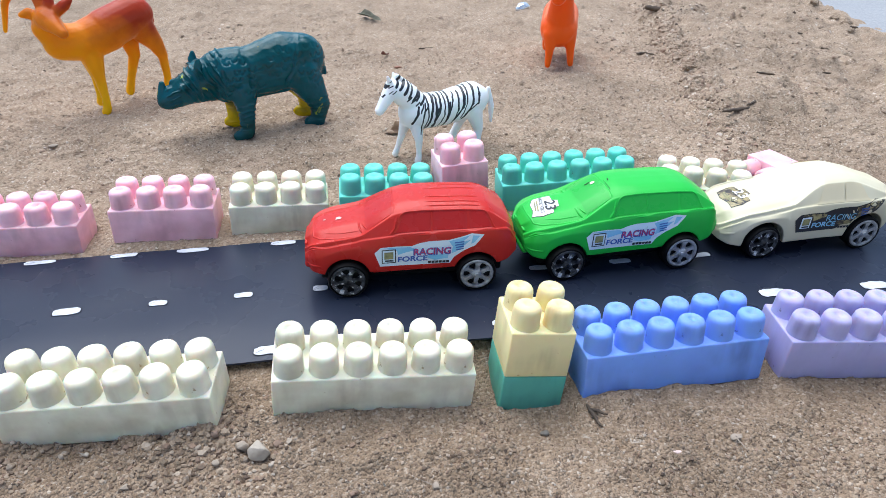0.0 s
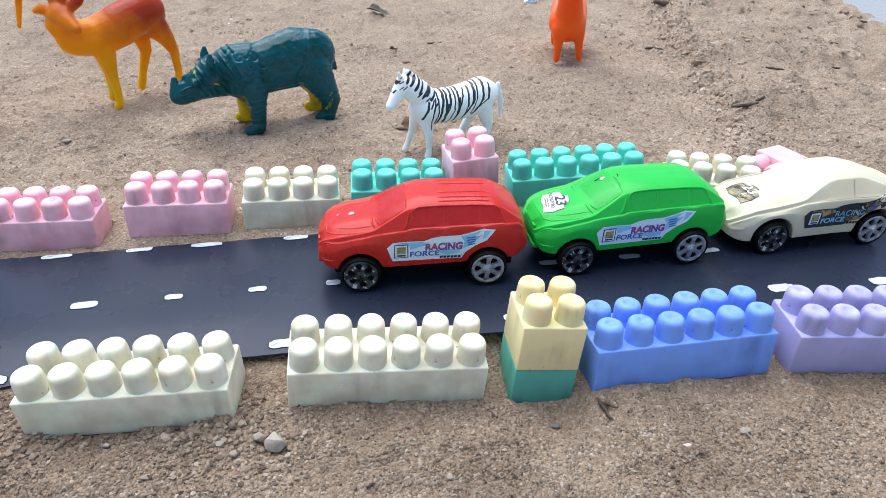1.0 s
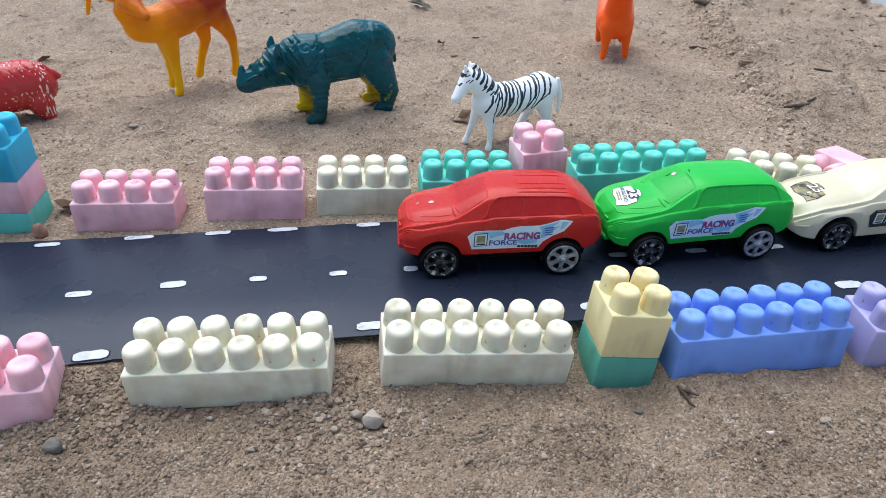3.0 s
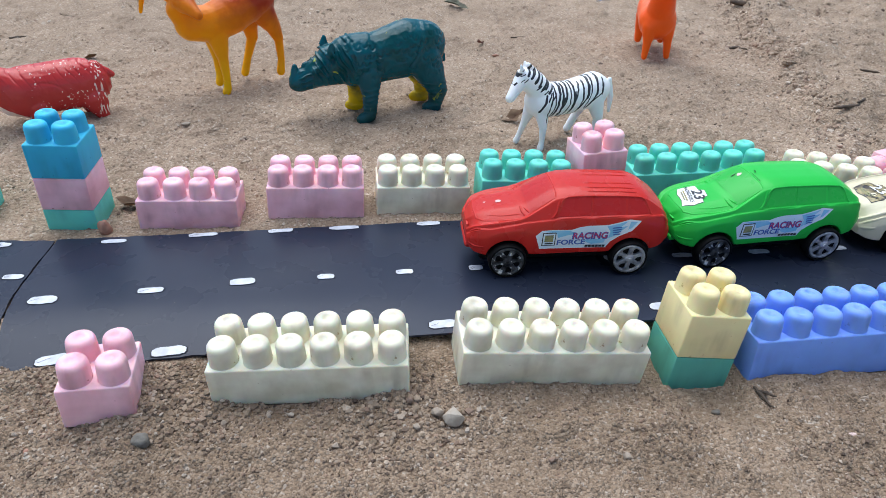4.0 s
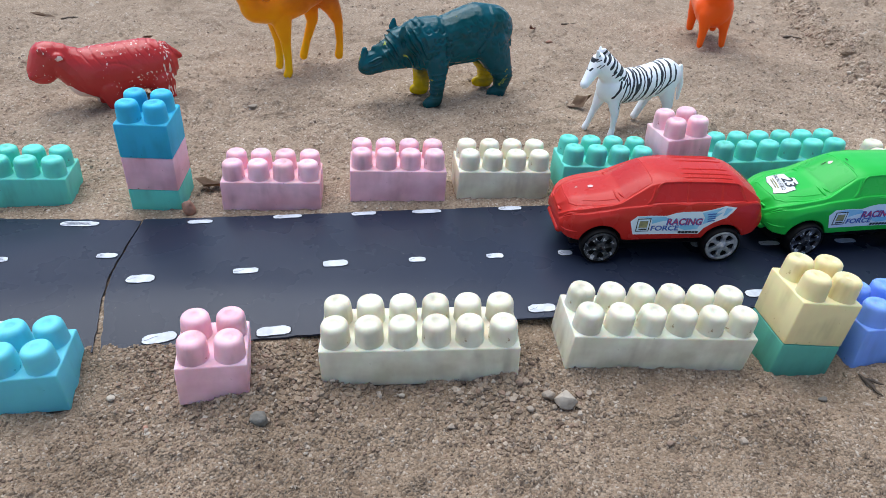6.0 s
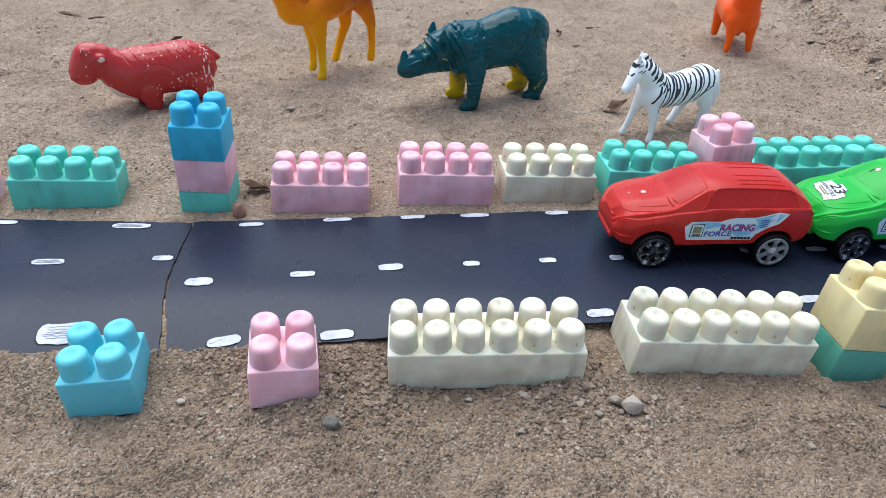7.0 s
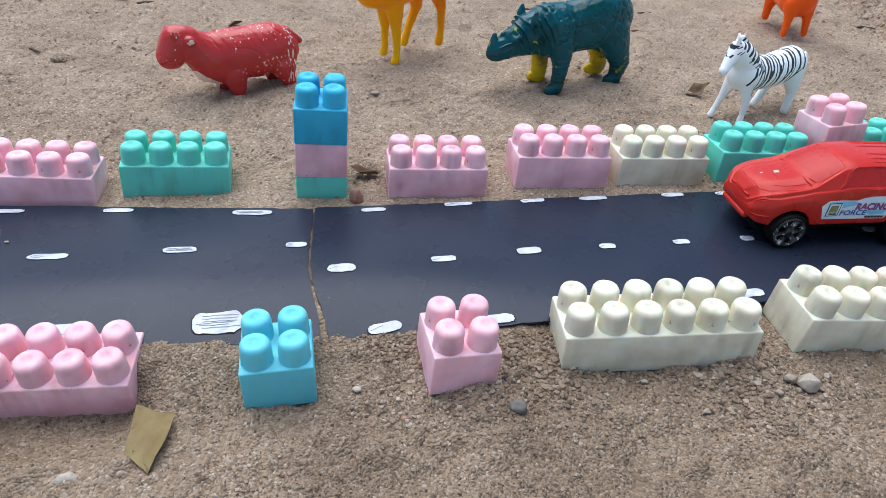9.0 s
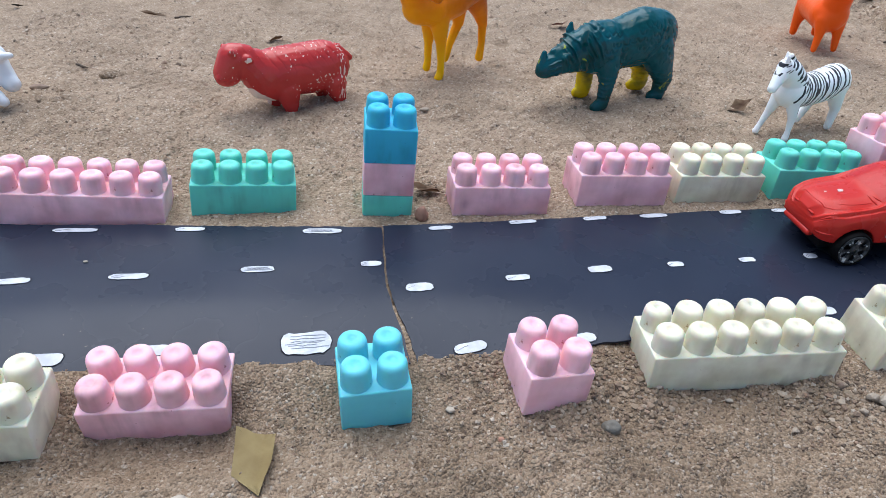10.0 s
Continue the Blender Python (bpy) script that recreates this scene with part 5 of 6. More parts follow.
red_car = toy_car(mm_pose(130.5, 29.1, 0, 0, 0, 0.4), SUV, RED_CAR, RED_WIN, "red plastic toy four-wheel drive car with racing stickers on the road", (RIM_DARK, RIM), art=-3.5, ribs=True)
# two pale pink spots on the bonnet: small highlights put in as colour
bm = flat([(-1.6, -1.2), (1.2, -1.6), (2.0, 0.2), (0.4, 1.6), (-1.2, 1.0)])
part("scuff", on_bonnet(bm, SUV, 19.5, -1, 0.35), CHIP_GLINT, red_car, "pale chip or painted highlight", smooth=False)
part("scuff", on_bonnet(flat([(-0.8, -0.5), (0.6, -0.7), (0.9, 0.5), (-0.4, 0.8)]), SUV, 11.5, 0.5, 0.35), CHIP_GLINT, red_car, "pale chip or painted highlight", smooth=False)
green_car = toy_car(mm_pose(256.3, 32.3, 0, 0, 0, 4.8), SUV, GREEN_CAR, GREEN_WIN, "green plastic toy four-wheel drive car with racing stickers", (RIM_DARK, RIM), art=-8.5, badge=False)
bm = flat([(-1.6, -0.9), (-0.4, -1.5), (0.9, -0.9), (1.5, 0.3), (0.4, 0.9), (-0.3, 1.5), (-1.2, 0.6)])
part("scuff", on_bonnet(bm, SUV, 46, 4, 0.6), CHIP_GLINT, green_car, "pale chip or painted highlight", smooth=False)
part("scuff", on_bonnet(flat([(-2.6, 0.4), (-1.6, -0.2), (-1.2, 0.1), (-0.6, 0.2), (0.2, 0.7), (1.4, 0.9), (-0.2, 1.2), (-1.4, 0.8), (-2.4, 1.2)]), SUV, 44.4, 5.0, 0.5), CHASSIS, green_car, "dark scuff", smooth=False)
part("scuff", on_bonnet(flat([(-0.9, -1.6), (0.2, -1.4), (0.7, 0), (0.5, 1.6), (0.1, 1.2), (0.1, 0), (-0.3, -0.9)]), SUV, 54, 1.5, 0.4), CHASSIS, green_car, "dark scuff", smooth=False)
part("scuff", on_bonnet(flat([(-0.15, -7), (0.12, -7), (0.25, 0), (0.1, 4), (-0.1, 4), (0.0, 0)]), SUV, 51.4, -3, 0.5), CHASSIS, green_car, "thin dark scratch", smooth=False)
toy_car(mm_pose(383.3, 43.2, 0, 0, 0, 4.5), COUPE, CREAM_CAR, CREAM_WIN, "cream plastic toy sports car with a dark number sticker", (RIM_DARK, RIM), art=1.0, badge=True)


# ---- moulded animal figures ----
def scale_marks(u, z, size, seed):
    """Small raised crescents, one to a cell, some missing."""
    best = 0.0
    for i in (-1, 0, 1):
        for j in (-1, 0, 1):
            cu, cz = math.floor(u / size) + i, math.floor(z / size) + j
            a = noise.cell_vector((cu + seed, cz, 3.5))
            if a.z < 0.3:
                continue
            du, dz = u - (cu + 0.25 + 0.5 * a.x) * size, z - (cz + 0.25 + 0.5 * a.y) * size
            r = math.hypot(du, dz)
            if dz < 0.25 * r:
                best = max(best, math.exp(-((r - 0.4 * size) / 0.75) ** 2) * min(1.0, 1.4 - 1.2 * abs(du) / size))
    return best


def hide(p, n):
    """The rhinoceros's folds, wrinkles and scales."""
    u = (p.x - 66) * 0.944 + (p.y - 240) * 0.33
    z = p.z
    wob = noise.noise(p / 14)
    side = 1 - 0.6 * max(0.0, n.z)
    h = 0.25 * noise.noise(p / 6)
    # the deep folds behind the shoulder and before the haunch
    for at, low, bow in ((4.5, 52, 0.10), (44.5, 50, 0.30)):
        if z > low - 6:
            d = u - at - 4.0 * wob + bow * (78 - z) * (1 if at > 20 else -0.6)
            f = max(0.0, min(1.0, (z - low + 6) / 8)) * max(0.25, min(1.0, 1.5 - 1.5 * n.z)) * (0.75 + 0.5 * noise.noise(p / 10))
            h += f * (0.55 * math.exp(-((d - 2.2) / 2.0) ** 2) - 0.7 * math.exp(-(d / 1.2) ** 2))
    # the shoulder's and haunch's lower folds
    d = z - 43 - 0.09 * (u - 22) - 2 * wob
    h += within(u, 6, 42, 6) * (0.5 * math.exp(-((d + 1.8) / 1.5) ** 2) - 0.8 * math.exp(-(d / 0.9) ** 2))
    patchy = max(0.0, min(1.0, 0.75 + 1.3 * noise.noise(p / 9 + Vector((5, 0, 0)))))
    if u > -12:
        if z < 41:
            h += 0.42 * ridge((z + 2.0 * noise.noise(p / 8)) / 4.1, 3) * patchy * within(z, 13, 41, 5)
        else:
            strong = 1.0 if u < 12 else 0.55
            h -= strong * 0.7 * scale_marks(u + 2.5 * wob, z + 1.5 * wob, 6.4, 3) * within(z, 45, 95, 5) * max(0.0, min(1.0, 1.9 - 2.2 * n.z))
    elif u > -47:
        w = u + 0.55 * (z - 55) + 2.6 * noise.noise(p / 11)
        h += 2.1 * (ridge(w / 5.6, 2) - 0.4) * patchy * within(u, -47, -10, 4) * within(z, 42, 95, 6) * (1 - 0.6 * max(0.0, n.z))
        if u > -26 and z > 62:
            h -= 0.5 * scale_marks(u, z, 5.4, 9)
    else:
        h += 1.4 * ridge((z - 0.35 * u + 1.2 * noise.noise(p / 7)) / 3.9, 3) * within(z, 40, 56, 3) * within(u, -58, -44, 3)
    # the mouth
    d = z - 42.2 + 0.14 * (u + 60)
    h -= 0.9 * math.exp(-(d / 0.6) ** 2) * within(u, -64, -48, 4)
    ear = within(u, -40, -21, 2) * max(0.0, min(1.0, (z - 70) / 3))
    return 1.6 * h * (1 - ear)


def bristles(p, _):
    """The hippopotamus's skin folds along the back, shoulder line, mouth and rump."""
    u = (p.x + 190) * 0.886 + (p.y - 225) * 0.463
    h = 0.3 * noise.noise(p / 9)
    if u < -40:
        d = p.z - 42.5 - 0.25 * (u + 50)
        return h - 0.7 * math.exp(-(d / 0.6) ** 2) * within(u, -64, -46, 4)
    if u < -24:
        return h + 0.35 * ridge((u + 0.5 * p.z + 2 * noise.noise(p / 12)) / 6.5, 3)
    w = u + 0.55 * (p.z - 40) + 2.2 * noise.noise(p / 12)
    h -= 0.95 * ridge(w / 6.4, 6) * max(0.0, min(1.0, (p.z - 43) / 9)) * max(0.0, min(1.0, 0.7 + noise.noise(p / 10)))
    h += 0.7 * ridge((u + 0.12 * p.z) / 3.4, 3) * within(u, 31, 50, 4)
    d = math.hypot((u + 4) * 0.8, p.z - 33) - 15
    return h - 0.5 * math.exp(-(d / 0.8) ** 2) * within(u, -10, 14, 6)


def chips(p):
    """Where the hippopotamus's red paint has worn off: flecks on the flank, streaks down the rump, the eye and the seam of the chest."""
    u = (p.x + 190) * 0.886 + (p.y - 225) * 0.463
    fleck = noise.noise(Vector((p.x / 1.5, p.y / 1.5, p.z / 2.6))) + 0.5 * noise.noise(p / 0.9)
    worn = noise.noise(p / 13 + Vector((3, 1, 0))) + 0.35 * within(u, 2, 34, 8) - 0.25 + 0.2 * within(u, 34, 44, 3)
    value = fleck + 1.5 * min(0.0, worn) - 0.12 * (u < -16)
    streak = noise.noise(Vector((p.x / 1.3, p.y / 1.3, p.z / 7))) + 0.25 * noise.noise(p / 2)
    value = max(value, streak + 0.22 - 1.0 * (1 - within(u, 31, 44, 3)) - 0.6 * (p.z < 16))
    eye = math.hypot((u + 37.5) * 0.7, p.z - 55.5) - 1.7 + noise.noise(p / 1.2)
    value = max(value, 0.5 - 0.4 * eye)
    seam = 20.5 + 0.16 * (u + 10) ** 2 * (u < -10) * 0.12 + 1.6 * noise.noise(p / 4) - p.z
    value = max(value, (0.42 + 0.25 * seam) * within(u, -38, -16, 3))
    return value


def painted_stripes():
    """Short strokes on the zebra, as lines in its side view: along the body, height, along, height, half width."""
    rng = random.Random(11)
    lines = []
    top = -23.0
    k = 0
    while top < 33:
        lean = 5.0 + 0.22 * max(0, top) + rng.uniform(-1.5, 1.5)
        high, low = 60 + 0.06 * top + rng.uniform(-4, 0) - 0.6 * max(0, -15 - top), 31 + 0.5 * max(0, -15 - top) + rng.uniform(-3, 5) + 0.3 * max(0, top - 10)
        mid, zm = top - lean * rng.uniform(0.1, 0.4), (high + low) / 2 + rng.uniform(-1, 4)
        half = rng.uniform(0.6, 1.05)
        lines.append((top + rng.uniform(0, 1.8), high, mid, zm, half))
        lines.append((mid, zm, top - lean + rng.uniform(-1.2, 1.2), low, half * rng.uniform(0.6, 1.0)))
        if k % 3 == 1:
            lines.append((mid + 2.6, zm + 7 + rng.uniform(-2, 2), mid + 0.2, zm - 1, half * 0.7))
        top += rng.uniform(2.9, 4.9)
        k += 1
    for k in range(7):
        x, z = -16.5 - 3.0 * k, 60 + 2.2 * k
        lines.append((x + 1.5, z + rng.uniform(-2, 2), x - 4.2, z - 6.5 + rng.uniform(-1, 2.5), rng.uniform(0.6, 1.0)))
        if k < 5:
            lines.append((x + 1, z - 9, x - 2.4, z - 14 + k + rng.uniform(-2, 2), 0.55))
    for k in range(4):
        lines.append((-39.5 - 0.6 * k, 77 - 3.8 * k, -42.3 - 0.7 * k, 75.6 - 3.9 * k, 0.3))
    return lines + [(-45.6, 67.6, -43.6, 69.4, 0.7), (-48.5, 61.5, -46.8, 63.3, 0.4), (-38.5, 65.6, -41.5, 63.4, 0.4)]


STRIPES = painted_stripes()


def stripe(p):
    u = (p.x - 225) * 0.93 + (p.y - 187) * 0.36 + 0.5 * noise.noise(p / 3)
    best = 9.0
    for u0, z0, u1, z1, half in STRIPES:
        du, dz = u1 - u0, z1 - z0
        t = max(0.0, min(1.0, ((u - u0) * du + (p.z - z0) * dz) / (du * du + dz * dz)))
        d = math.hypot(u - u0 - du * t, p.z - z0 - dz * t) - half
        best = min(best, d)
    return 0.5 - best / 1.2


RHINOCEROS_BODY = [
    (-8, 0, 58.5, 21.8, 8, 0, 59, 20.4), (8, 0, 59, 20.4, 38, 0, 65, 24.0), (38, 0, 65, 24.0, 52, 0, 66, 20.8), (57, 0, 57, 14, 60, 0, 62, 11.5), (-13, 0, 62, 18.5, 0, 0, 61.5, 19.6),
    (-12, 0, 59, 19.5, -28, 0, 57, 16.5), (-28, 0, 56, 16, -42, 0, 51.5, 12.0), (-42, 0, 51, 11.6, -54, 0, 46.5, 8.6), (-54, 0, 46, 8.8, -58.5, 0, 44.5, 6.6),
]
RHINOCEROS_HEAD = [
    (-59.8, 0, 47, 5.0, -59.0, 0, 58.5, 2.2), (-50.5, 0, 58, 3.2, -49.5, 0, 60.5, 1.4), (-31.5, -9, 65, 3.8, -31, -12, 70.5, 4.0), (-31, -12, 70.5, 4.0, -30.5, -13, 77, 1.7),
    (-33, 6, 66, 3.6, -32.5, 7, 72, 3.8), (-32.5, 7, 72, 3.8, -31.5, 7.5, 78, 1.7), (69, -1, 72, 2.2, 71.5, -2, 52, 2.0), (-44, -9.5, 56, 3.4, -41, -10, 57, 3.0),
]
RHINOCEROS_LEGS = [
    (0, -9, 50, 12, 0.5, -12, 34, 7.4), (0.5, -12, 34, 7.2, -0.5, -12, 16, 5.8), (-1.5, -12.5, 13.5, 6.2, -9, -13, 11.6, 4.4),
    (50, -8, 56, 16.5, 59, -11, 37, 10.5), (59, -11, 37, 10.5, 62.5, -12, 29, 8.4), (62.5, -12, 29, 8.2, 59.5, -12, 17, 6.4), (59, -12.5, 15.5, 6.6, 51.5, -13, 14.4, 4.6),
    (-8, 9, 46, 9, -5, 12, 32, 7.6), (-5, 12, 32, 7.6, -5, 12, 17, 6.8), (-6, 12, 16, 6.2, -12, 12, 16, 4.0),
    (48, 9, 50, 14, 57, 12, 33, 8.8), (57, 12, 33, 8.8, 58, 12, 18, 7.4), (57, 12, 17.5, 6.8, 48.5, 12, 16.5, 4.2),
]
moulded("rhinoceros_figure", turned(RHINOCEROS_BODY + RHINOCEROS_HEAD + RHINOCEROS_LEGS, (66, 240), 19.27), RHINO, 0.62, (66, 240, 8), "dark teal moulded rhinoceros figure standing on sand", "toy animal", 7, "toy animals on the sand",
        sculpt=hide, heading=19.27, slim=0.86)

ZEBRA_BODY = [
    (206, 180, 44.5, 13.8, 228, 188.5, 44, 13.4), (228, 188.5, 44, 13.4, 250, 197, 47, 14.2), (250, 197, 48.5, 13.4, 255, 199, 48, 11),
    (205, 179, 51, 10.5, 196, 176, 62, 8.5), (196, 176, 60, 8.8, 188.5, 173, 66, 6.6), (188.5, 173, 66, 6.4, 180, 167, 54, 4.0),
]
ZEBRA_HEAD = [
    (180, 167, 54, 4.0, 178, 165.5, 51.5, 3.6), (186.5, 169.5, 71, 2.2, 185, 168.5, 76, 1.0), (190, 177, 71, 2.2, 189.5, 178, 76, 1.0),
    (192, 176, 74, 2.0, 205, 181, 62, 2.6), (266, 203, 54, 2.0, 269, 203, 40, 2.6),
]
ZEBRA_LEGS = [
    (205, 174, 40, 6.2, 207.5, 171, 25, 3.2), (207.5, 171, 25, 3.1, 207.5, 170.4, 13, 2.1), (207.5, 170.4, 13, 2.3, 206.5, 169.5, 8, 2.8),
    (200, 185, 40, 6.2, 195.5, 186, 25, 3.2), (195.5, 186, 25, 3.1, 191.5, 186, 13, 2.2), (191.5, 186, 13, 2.3, 189.5, 185.4, 8, 2.7),
    (252, 191, 42, 8, 257, 190, 26, 4), (257, 190, 26, 3.8, 255, 188.5, 11, 3.1), (248, 204, 42, 8, 244, 206, 26, 4),
    (244, 206, 26, 3.6, 236, 204, 11, 3.1), (269, 203, 40, 2.6, 269, 202, 27, 1.4),
]
moulded("zebra_figure", ZEBRA_BODY + ZEBRA_HEAD + ZEBRA_LEGS, ZEBRA, 0.45, (225, 187, 6), "white moulded zebra figure with black stripes", "toy animal", 20, "toy animals on the sand", stripe=stripe)

ANTELOPE_BODY = [
    (-72, 303, 71, 16.5, -55, 314, 77.5, 17.5), (-55, 314, 78.5, 17.5, -36, 329, 87, 16.5), (-36, 329, 87, 16.5, -32, 332, 88, 14),
    (-74, 300, 72, 16, -86, 293, 73, 14.5), (-86, 293, 76, 14, -93, 289, 86, 11), (-90, 288, 90, 11, -88, 284, 95, 10),
    (-87, 282, 95, 9.5, -79, 274, 91, 6.4), (-79, 274, 91, 6.2, -72, 268, 86.5, 4.2), (-94, 286, 95, 4.4, -101, 285, 99, 4.6),
    (-101, 285, 99, 4.6, -107, 284, 98, 2.4), (-79, 284, 100, 4.2, -72, 285, 105, 4.4), (-72, 285, 105, 4.2, -67, 286, 109, 2.2),
]
ANTELOPE_HEAD = [
    (-90, 285, 102, 4.2, -98, 292, 122, 3.6), (-98, 292, 122, 3.6, -110, 292, 119, 3.4), (-110, 292, 119, 3.3, -120, 291, 106, 3.0),
    (-120, 291, 106, 3.0, -126, 290, 84, 1.8), (-84, 285, 104, 4.2, -84, 296, 136, 3.4), (-84, 296, 136, 3.4, -92, 306, 152, 2.4),
    (-67, 299, 63, 10, -64.5, 297, 43, 5.2), (-74, 311, 60, 9, -74, 314, 38, 4.2), (-33, 332, 78, 13, -24, 339, 60, 7.5),
    (-24, 339, 60, 7.5, -20, 341, 48, 4.8), (-46, 334, 74, 10, -44, 337, 50, 5.4), (-26, 336, 92, 3, -22, 340, 80, 2.0),
]
ANTELOPE_LEGS = [
    (-64.5, 297, 43, 5.0, -63.5, 296.5, 24, 3.4), (-63.5, 296.5, 24, 3.4, -64, 296, 14, 3.6), (-64, 296, 14, 3.8, -65.5, 295, 10.5, 4.0), (-74, 314, 38, 4.0, -74, 313.5, 20, 3.4),
    (-74, 313.5, 20, 3.5, -75, 313, 14, 3.9), (-20, 341, 48, 4.4, -19.5, 341, 28, 3.5), (-19.5, 341, 28, 3.5, -21, 340, 16, 4.2), (-44, 337, 50, 5.0, -51, 337, 30, 3.7),
    (-51, 337, 30, 3.7, -55, 336, 16, 4.0),
]
moulded("antelope_figure", ANTELOPE_BODY + ANTELOPE_HEAD + ANTELOPE_LEGS, DEER, 0.9, (-55, 315, 8), "orange and yellow moulded horned antelope figure", "toy animal", 9, "toy animals on the sand")

HIPPOPOTAMUS_BODY = [
    (-14, 0, 39, 20, 24, 0, 40, 20.5), (24, 0, 40, 20.5, 32, 0, 38.5, 16.5), (-14, 0, 37, 19.5, -26, 0, 42.5, 16), (-24, 0, 33, 13, -12, 0, 29, 12.5),
    (-26, 0, 44, 15, -37, 0, 50, 12.6), (-38, 0, 52.5, 12.2, -45, 0, 54, 12.4), (-46, 0, 52, 12.2, -50.5, 0, 45, 10.8), (-50.5, 0, 45, 10.6, -52, 0, 43.5, 9.2),
    (-47, -7.5, 60, 3.4, -49, -9, 62.5, 2.2), (-47, 7, 60, 3.4, -49, 8, 62, 2.2), (-38.5, -9.6, 56, 3.4, -36.5, -10, 55.5, 3.0), (-57.5, -4.5, 43, 3.6, -58.5, -5, 41.5, 2.6),
    (38, 0, 51, 5.5, 50, -1, 43.5, 2.6),
]
HIPPOPOTAMUS_LEGS = [
    (-8, -8, 29, 11, -7, -10, 15, 6.2), (-7, -10, 15, 5.8, -7, -10.5, 9.5, 4.8), (31, -8, 29, 11, 35, -10, 16, 5.8), (35, -10, 16, 5.4, 36, -10.5, 12.5, 4.6),
    (-12, 9, 28, 11, -12, 11, 12, 5.6), (28, 9, 28, 11, 29, 11, 14, 5.6),
]
moulded("hippopotamus_figure", turned(HIPPOPOTAMUS_BODY + HIPPOPOTAMUS_LEGS, (-190, 225), 27.6), HIPPO, 0.7, (-190, 225, 8), "red moulded hippopotamus figure with chipped white paint", "toy animal", 8, "toy animals on the sand",
        sculpt=bristles, stripe=chips, heading=27.6, slim=0.86)

HORSE_BODY = [
    (377, 402, 52, 20, 392, 452, 54, 20.5), (376, 396, 64, 15, 371, 378, 96, 10), (371, 378, 98, 10, 362, 362, 90, 7),
    (394, 471, 60, 4, 396, 476, 36, 3),
]
HORSE_LEGS = [
    (367, 394, 48, 9, 366, 391, 32, 4.9), (366, 391, 32, 4.8, 365, 390, 16, 3.6), (387, 397, 48, 9, 390, 395, 32, 4.9),
    (390, 395, 32, 4.8, 391, 393, 16, 3.6), (382, 455, 46, 10, 380, 458, 30, 5.6), (380, 458, 30, 5.4, 380, 458, 17, 4.4),
    (403, 452, 46, 10, 407, 456, 30, 5.6), (407, 456, 30, 5.4, 407, 456, 17, 4.4),
]
moulded("horse_figure", HORSE_BODY + HORSE_LEGS, ORANGE, 1.3, (382, 422, 10), "bright orange moulded horse figure facing the road", "toy animal", 12, "toy animals on the sand")

COW_BODY = [
    (-440, 236, 48, 20, -500, 244, 48, 21), (-432, 234, 52, 15, -412, 231, 44, 11), (-412, 226, 45, 5.5, -394, 224, 47.5, 2.4),
    (-406, 228, 30, 6.5, -400, 226, 25, 6.0),
]
COW_LEGS = [
    (-412, 231, 42, 10, -402, 228, 24, 6.5), (-428, 224, 34, 9, -404, 214, 15, 4), (-436, 246, 34, 9, -436, 248, 15, 5),
    (-500, 232, 34, 10, -500, 230, 15, 5), (-502, 256, 34, 10, -502, 258, 15, 5),
]
moulded("cow_figure", COW_BODY + COW_LEGS, WHITE_FIG, 1.2, (-450, 236, 9), "white moulded cow figure with a lowered head", "toy animal", 12, "toy animals on the sand")


# ---- leaves, twigs and stones on the sand ----
def leaf(name, points, mat, lift, label, curl=3.0, seed=1):
    """A curled dry leaf from its outline in the ground plane."""
    rng = random.Random(seed)
    cx, cy = sum(p[0] for p in points) / len(points), sum(p[1] for p in points) / len(points)
    base = float(ground_height(np.array([cx]), np.array([cy]), False)[0])
    bm = bmesh.new()
    rings = []
    for f in (1.0, 0.66, 0.33):
        ring = []
        for k in range(len(points)):
            for h in (0.0, 0.5):
                a, b = points[k], points[(k + 1) % len(points)]
                px, py = a[0] + (b[0] - a[0]) * h - cx, a[1] + (b[1] - a[1]) * h - cy
                ring.append(bm.verts.new((px * f, py * f, curl * f * f * (0.4 + 0.6 * math.sin(k * 1.7 + seed)) + rng.uniform(-0.15, 0.15))))
        rings.append(ring)
    mid = bm.verts.new((0, 0, 0))
    n = len(rings[0])
    for a, b in zip(rings, rings[1:]):
        for k in range(n):
            j = (k + 1) % n
            bm.faces.new((a[k], a[j], b[j], b[k]))
    for k in range(n):
        bm.faces.new((rings[-1][k], rings[-1][(k + 1) % n], mid))
    bmesh.ops.solidify(bm, geom=list(bm.faces), thickness=0.4)
    ob = link(name, bm, mat)
    ob.matrix_basis = mm_pose(cx, cy, base + lift)
    return tagged(ob, label, "leaf")


def lump(name, x, y, sx, sy, sz, mat, label, category="stone", seed=1, sink=0.35, turn=0.0):
    bm = bmesh.new()
    bmesh.ops.create_icosphere(bm, subdivisions=3, radius=1.0)
    for v in bm.verts:
        d = 1 + 0.28 * noise.noise(v.co * 1.3 + Vector((seed * 3.1, 0, 0))) + 0.1 * noise.noise(v.co * 3.5 + Vector((0, seed, 0)))
        v.co = Vector((v.co.x * sx * d, v.co.y * sy * d, v.co.z * sz * d))
    z = float(ground_height(np.array([float(x)]), np.array([float(y)]), False)[0])
    ob = link(name, bm, mat)
    ob.matrix_basis = mm_pose(x, y, z + sz * (1 - 2 * sink), 0, 0, turn)
    return tagged(ob, label, category)


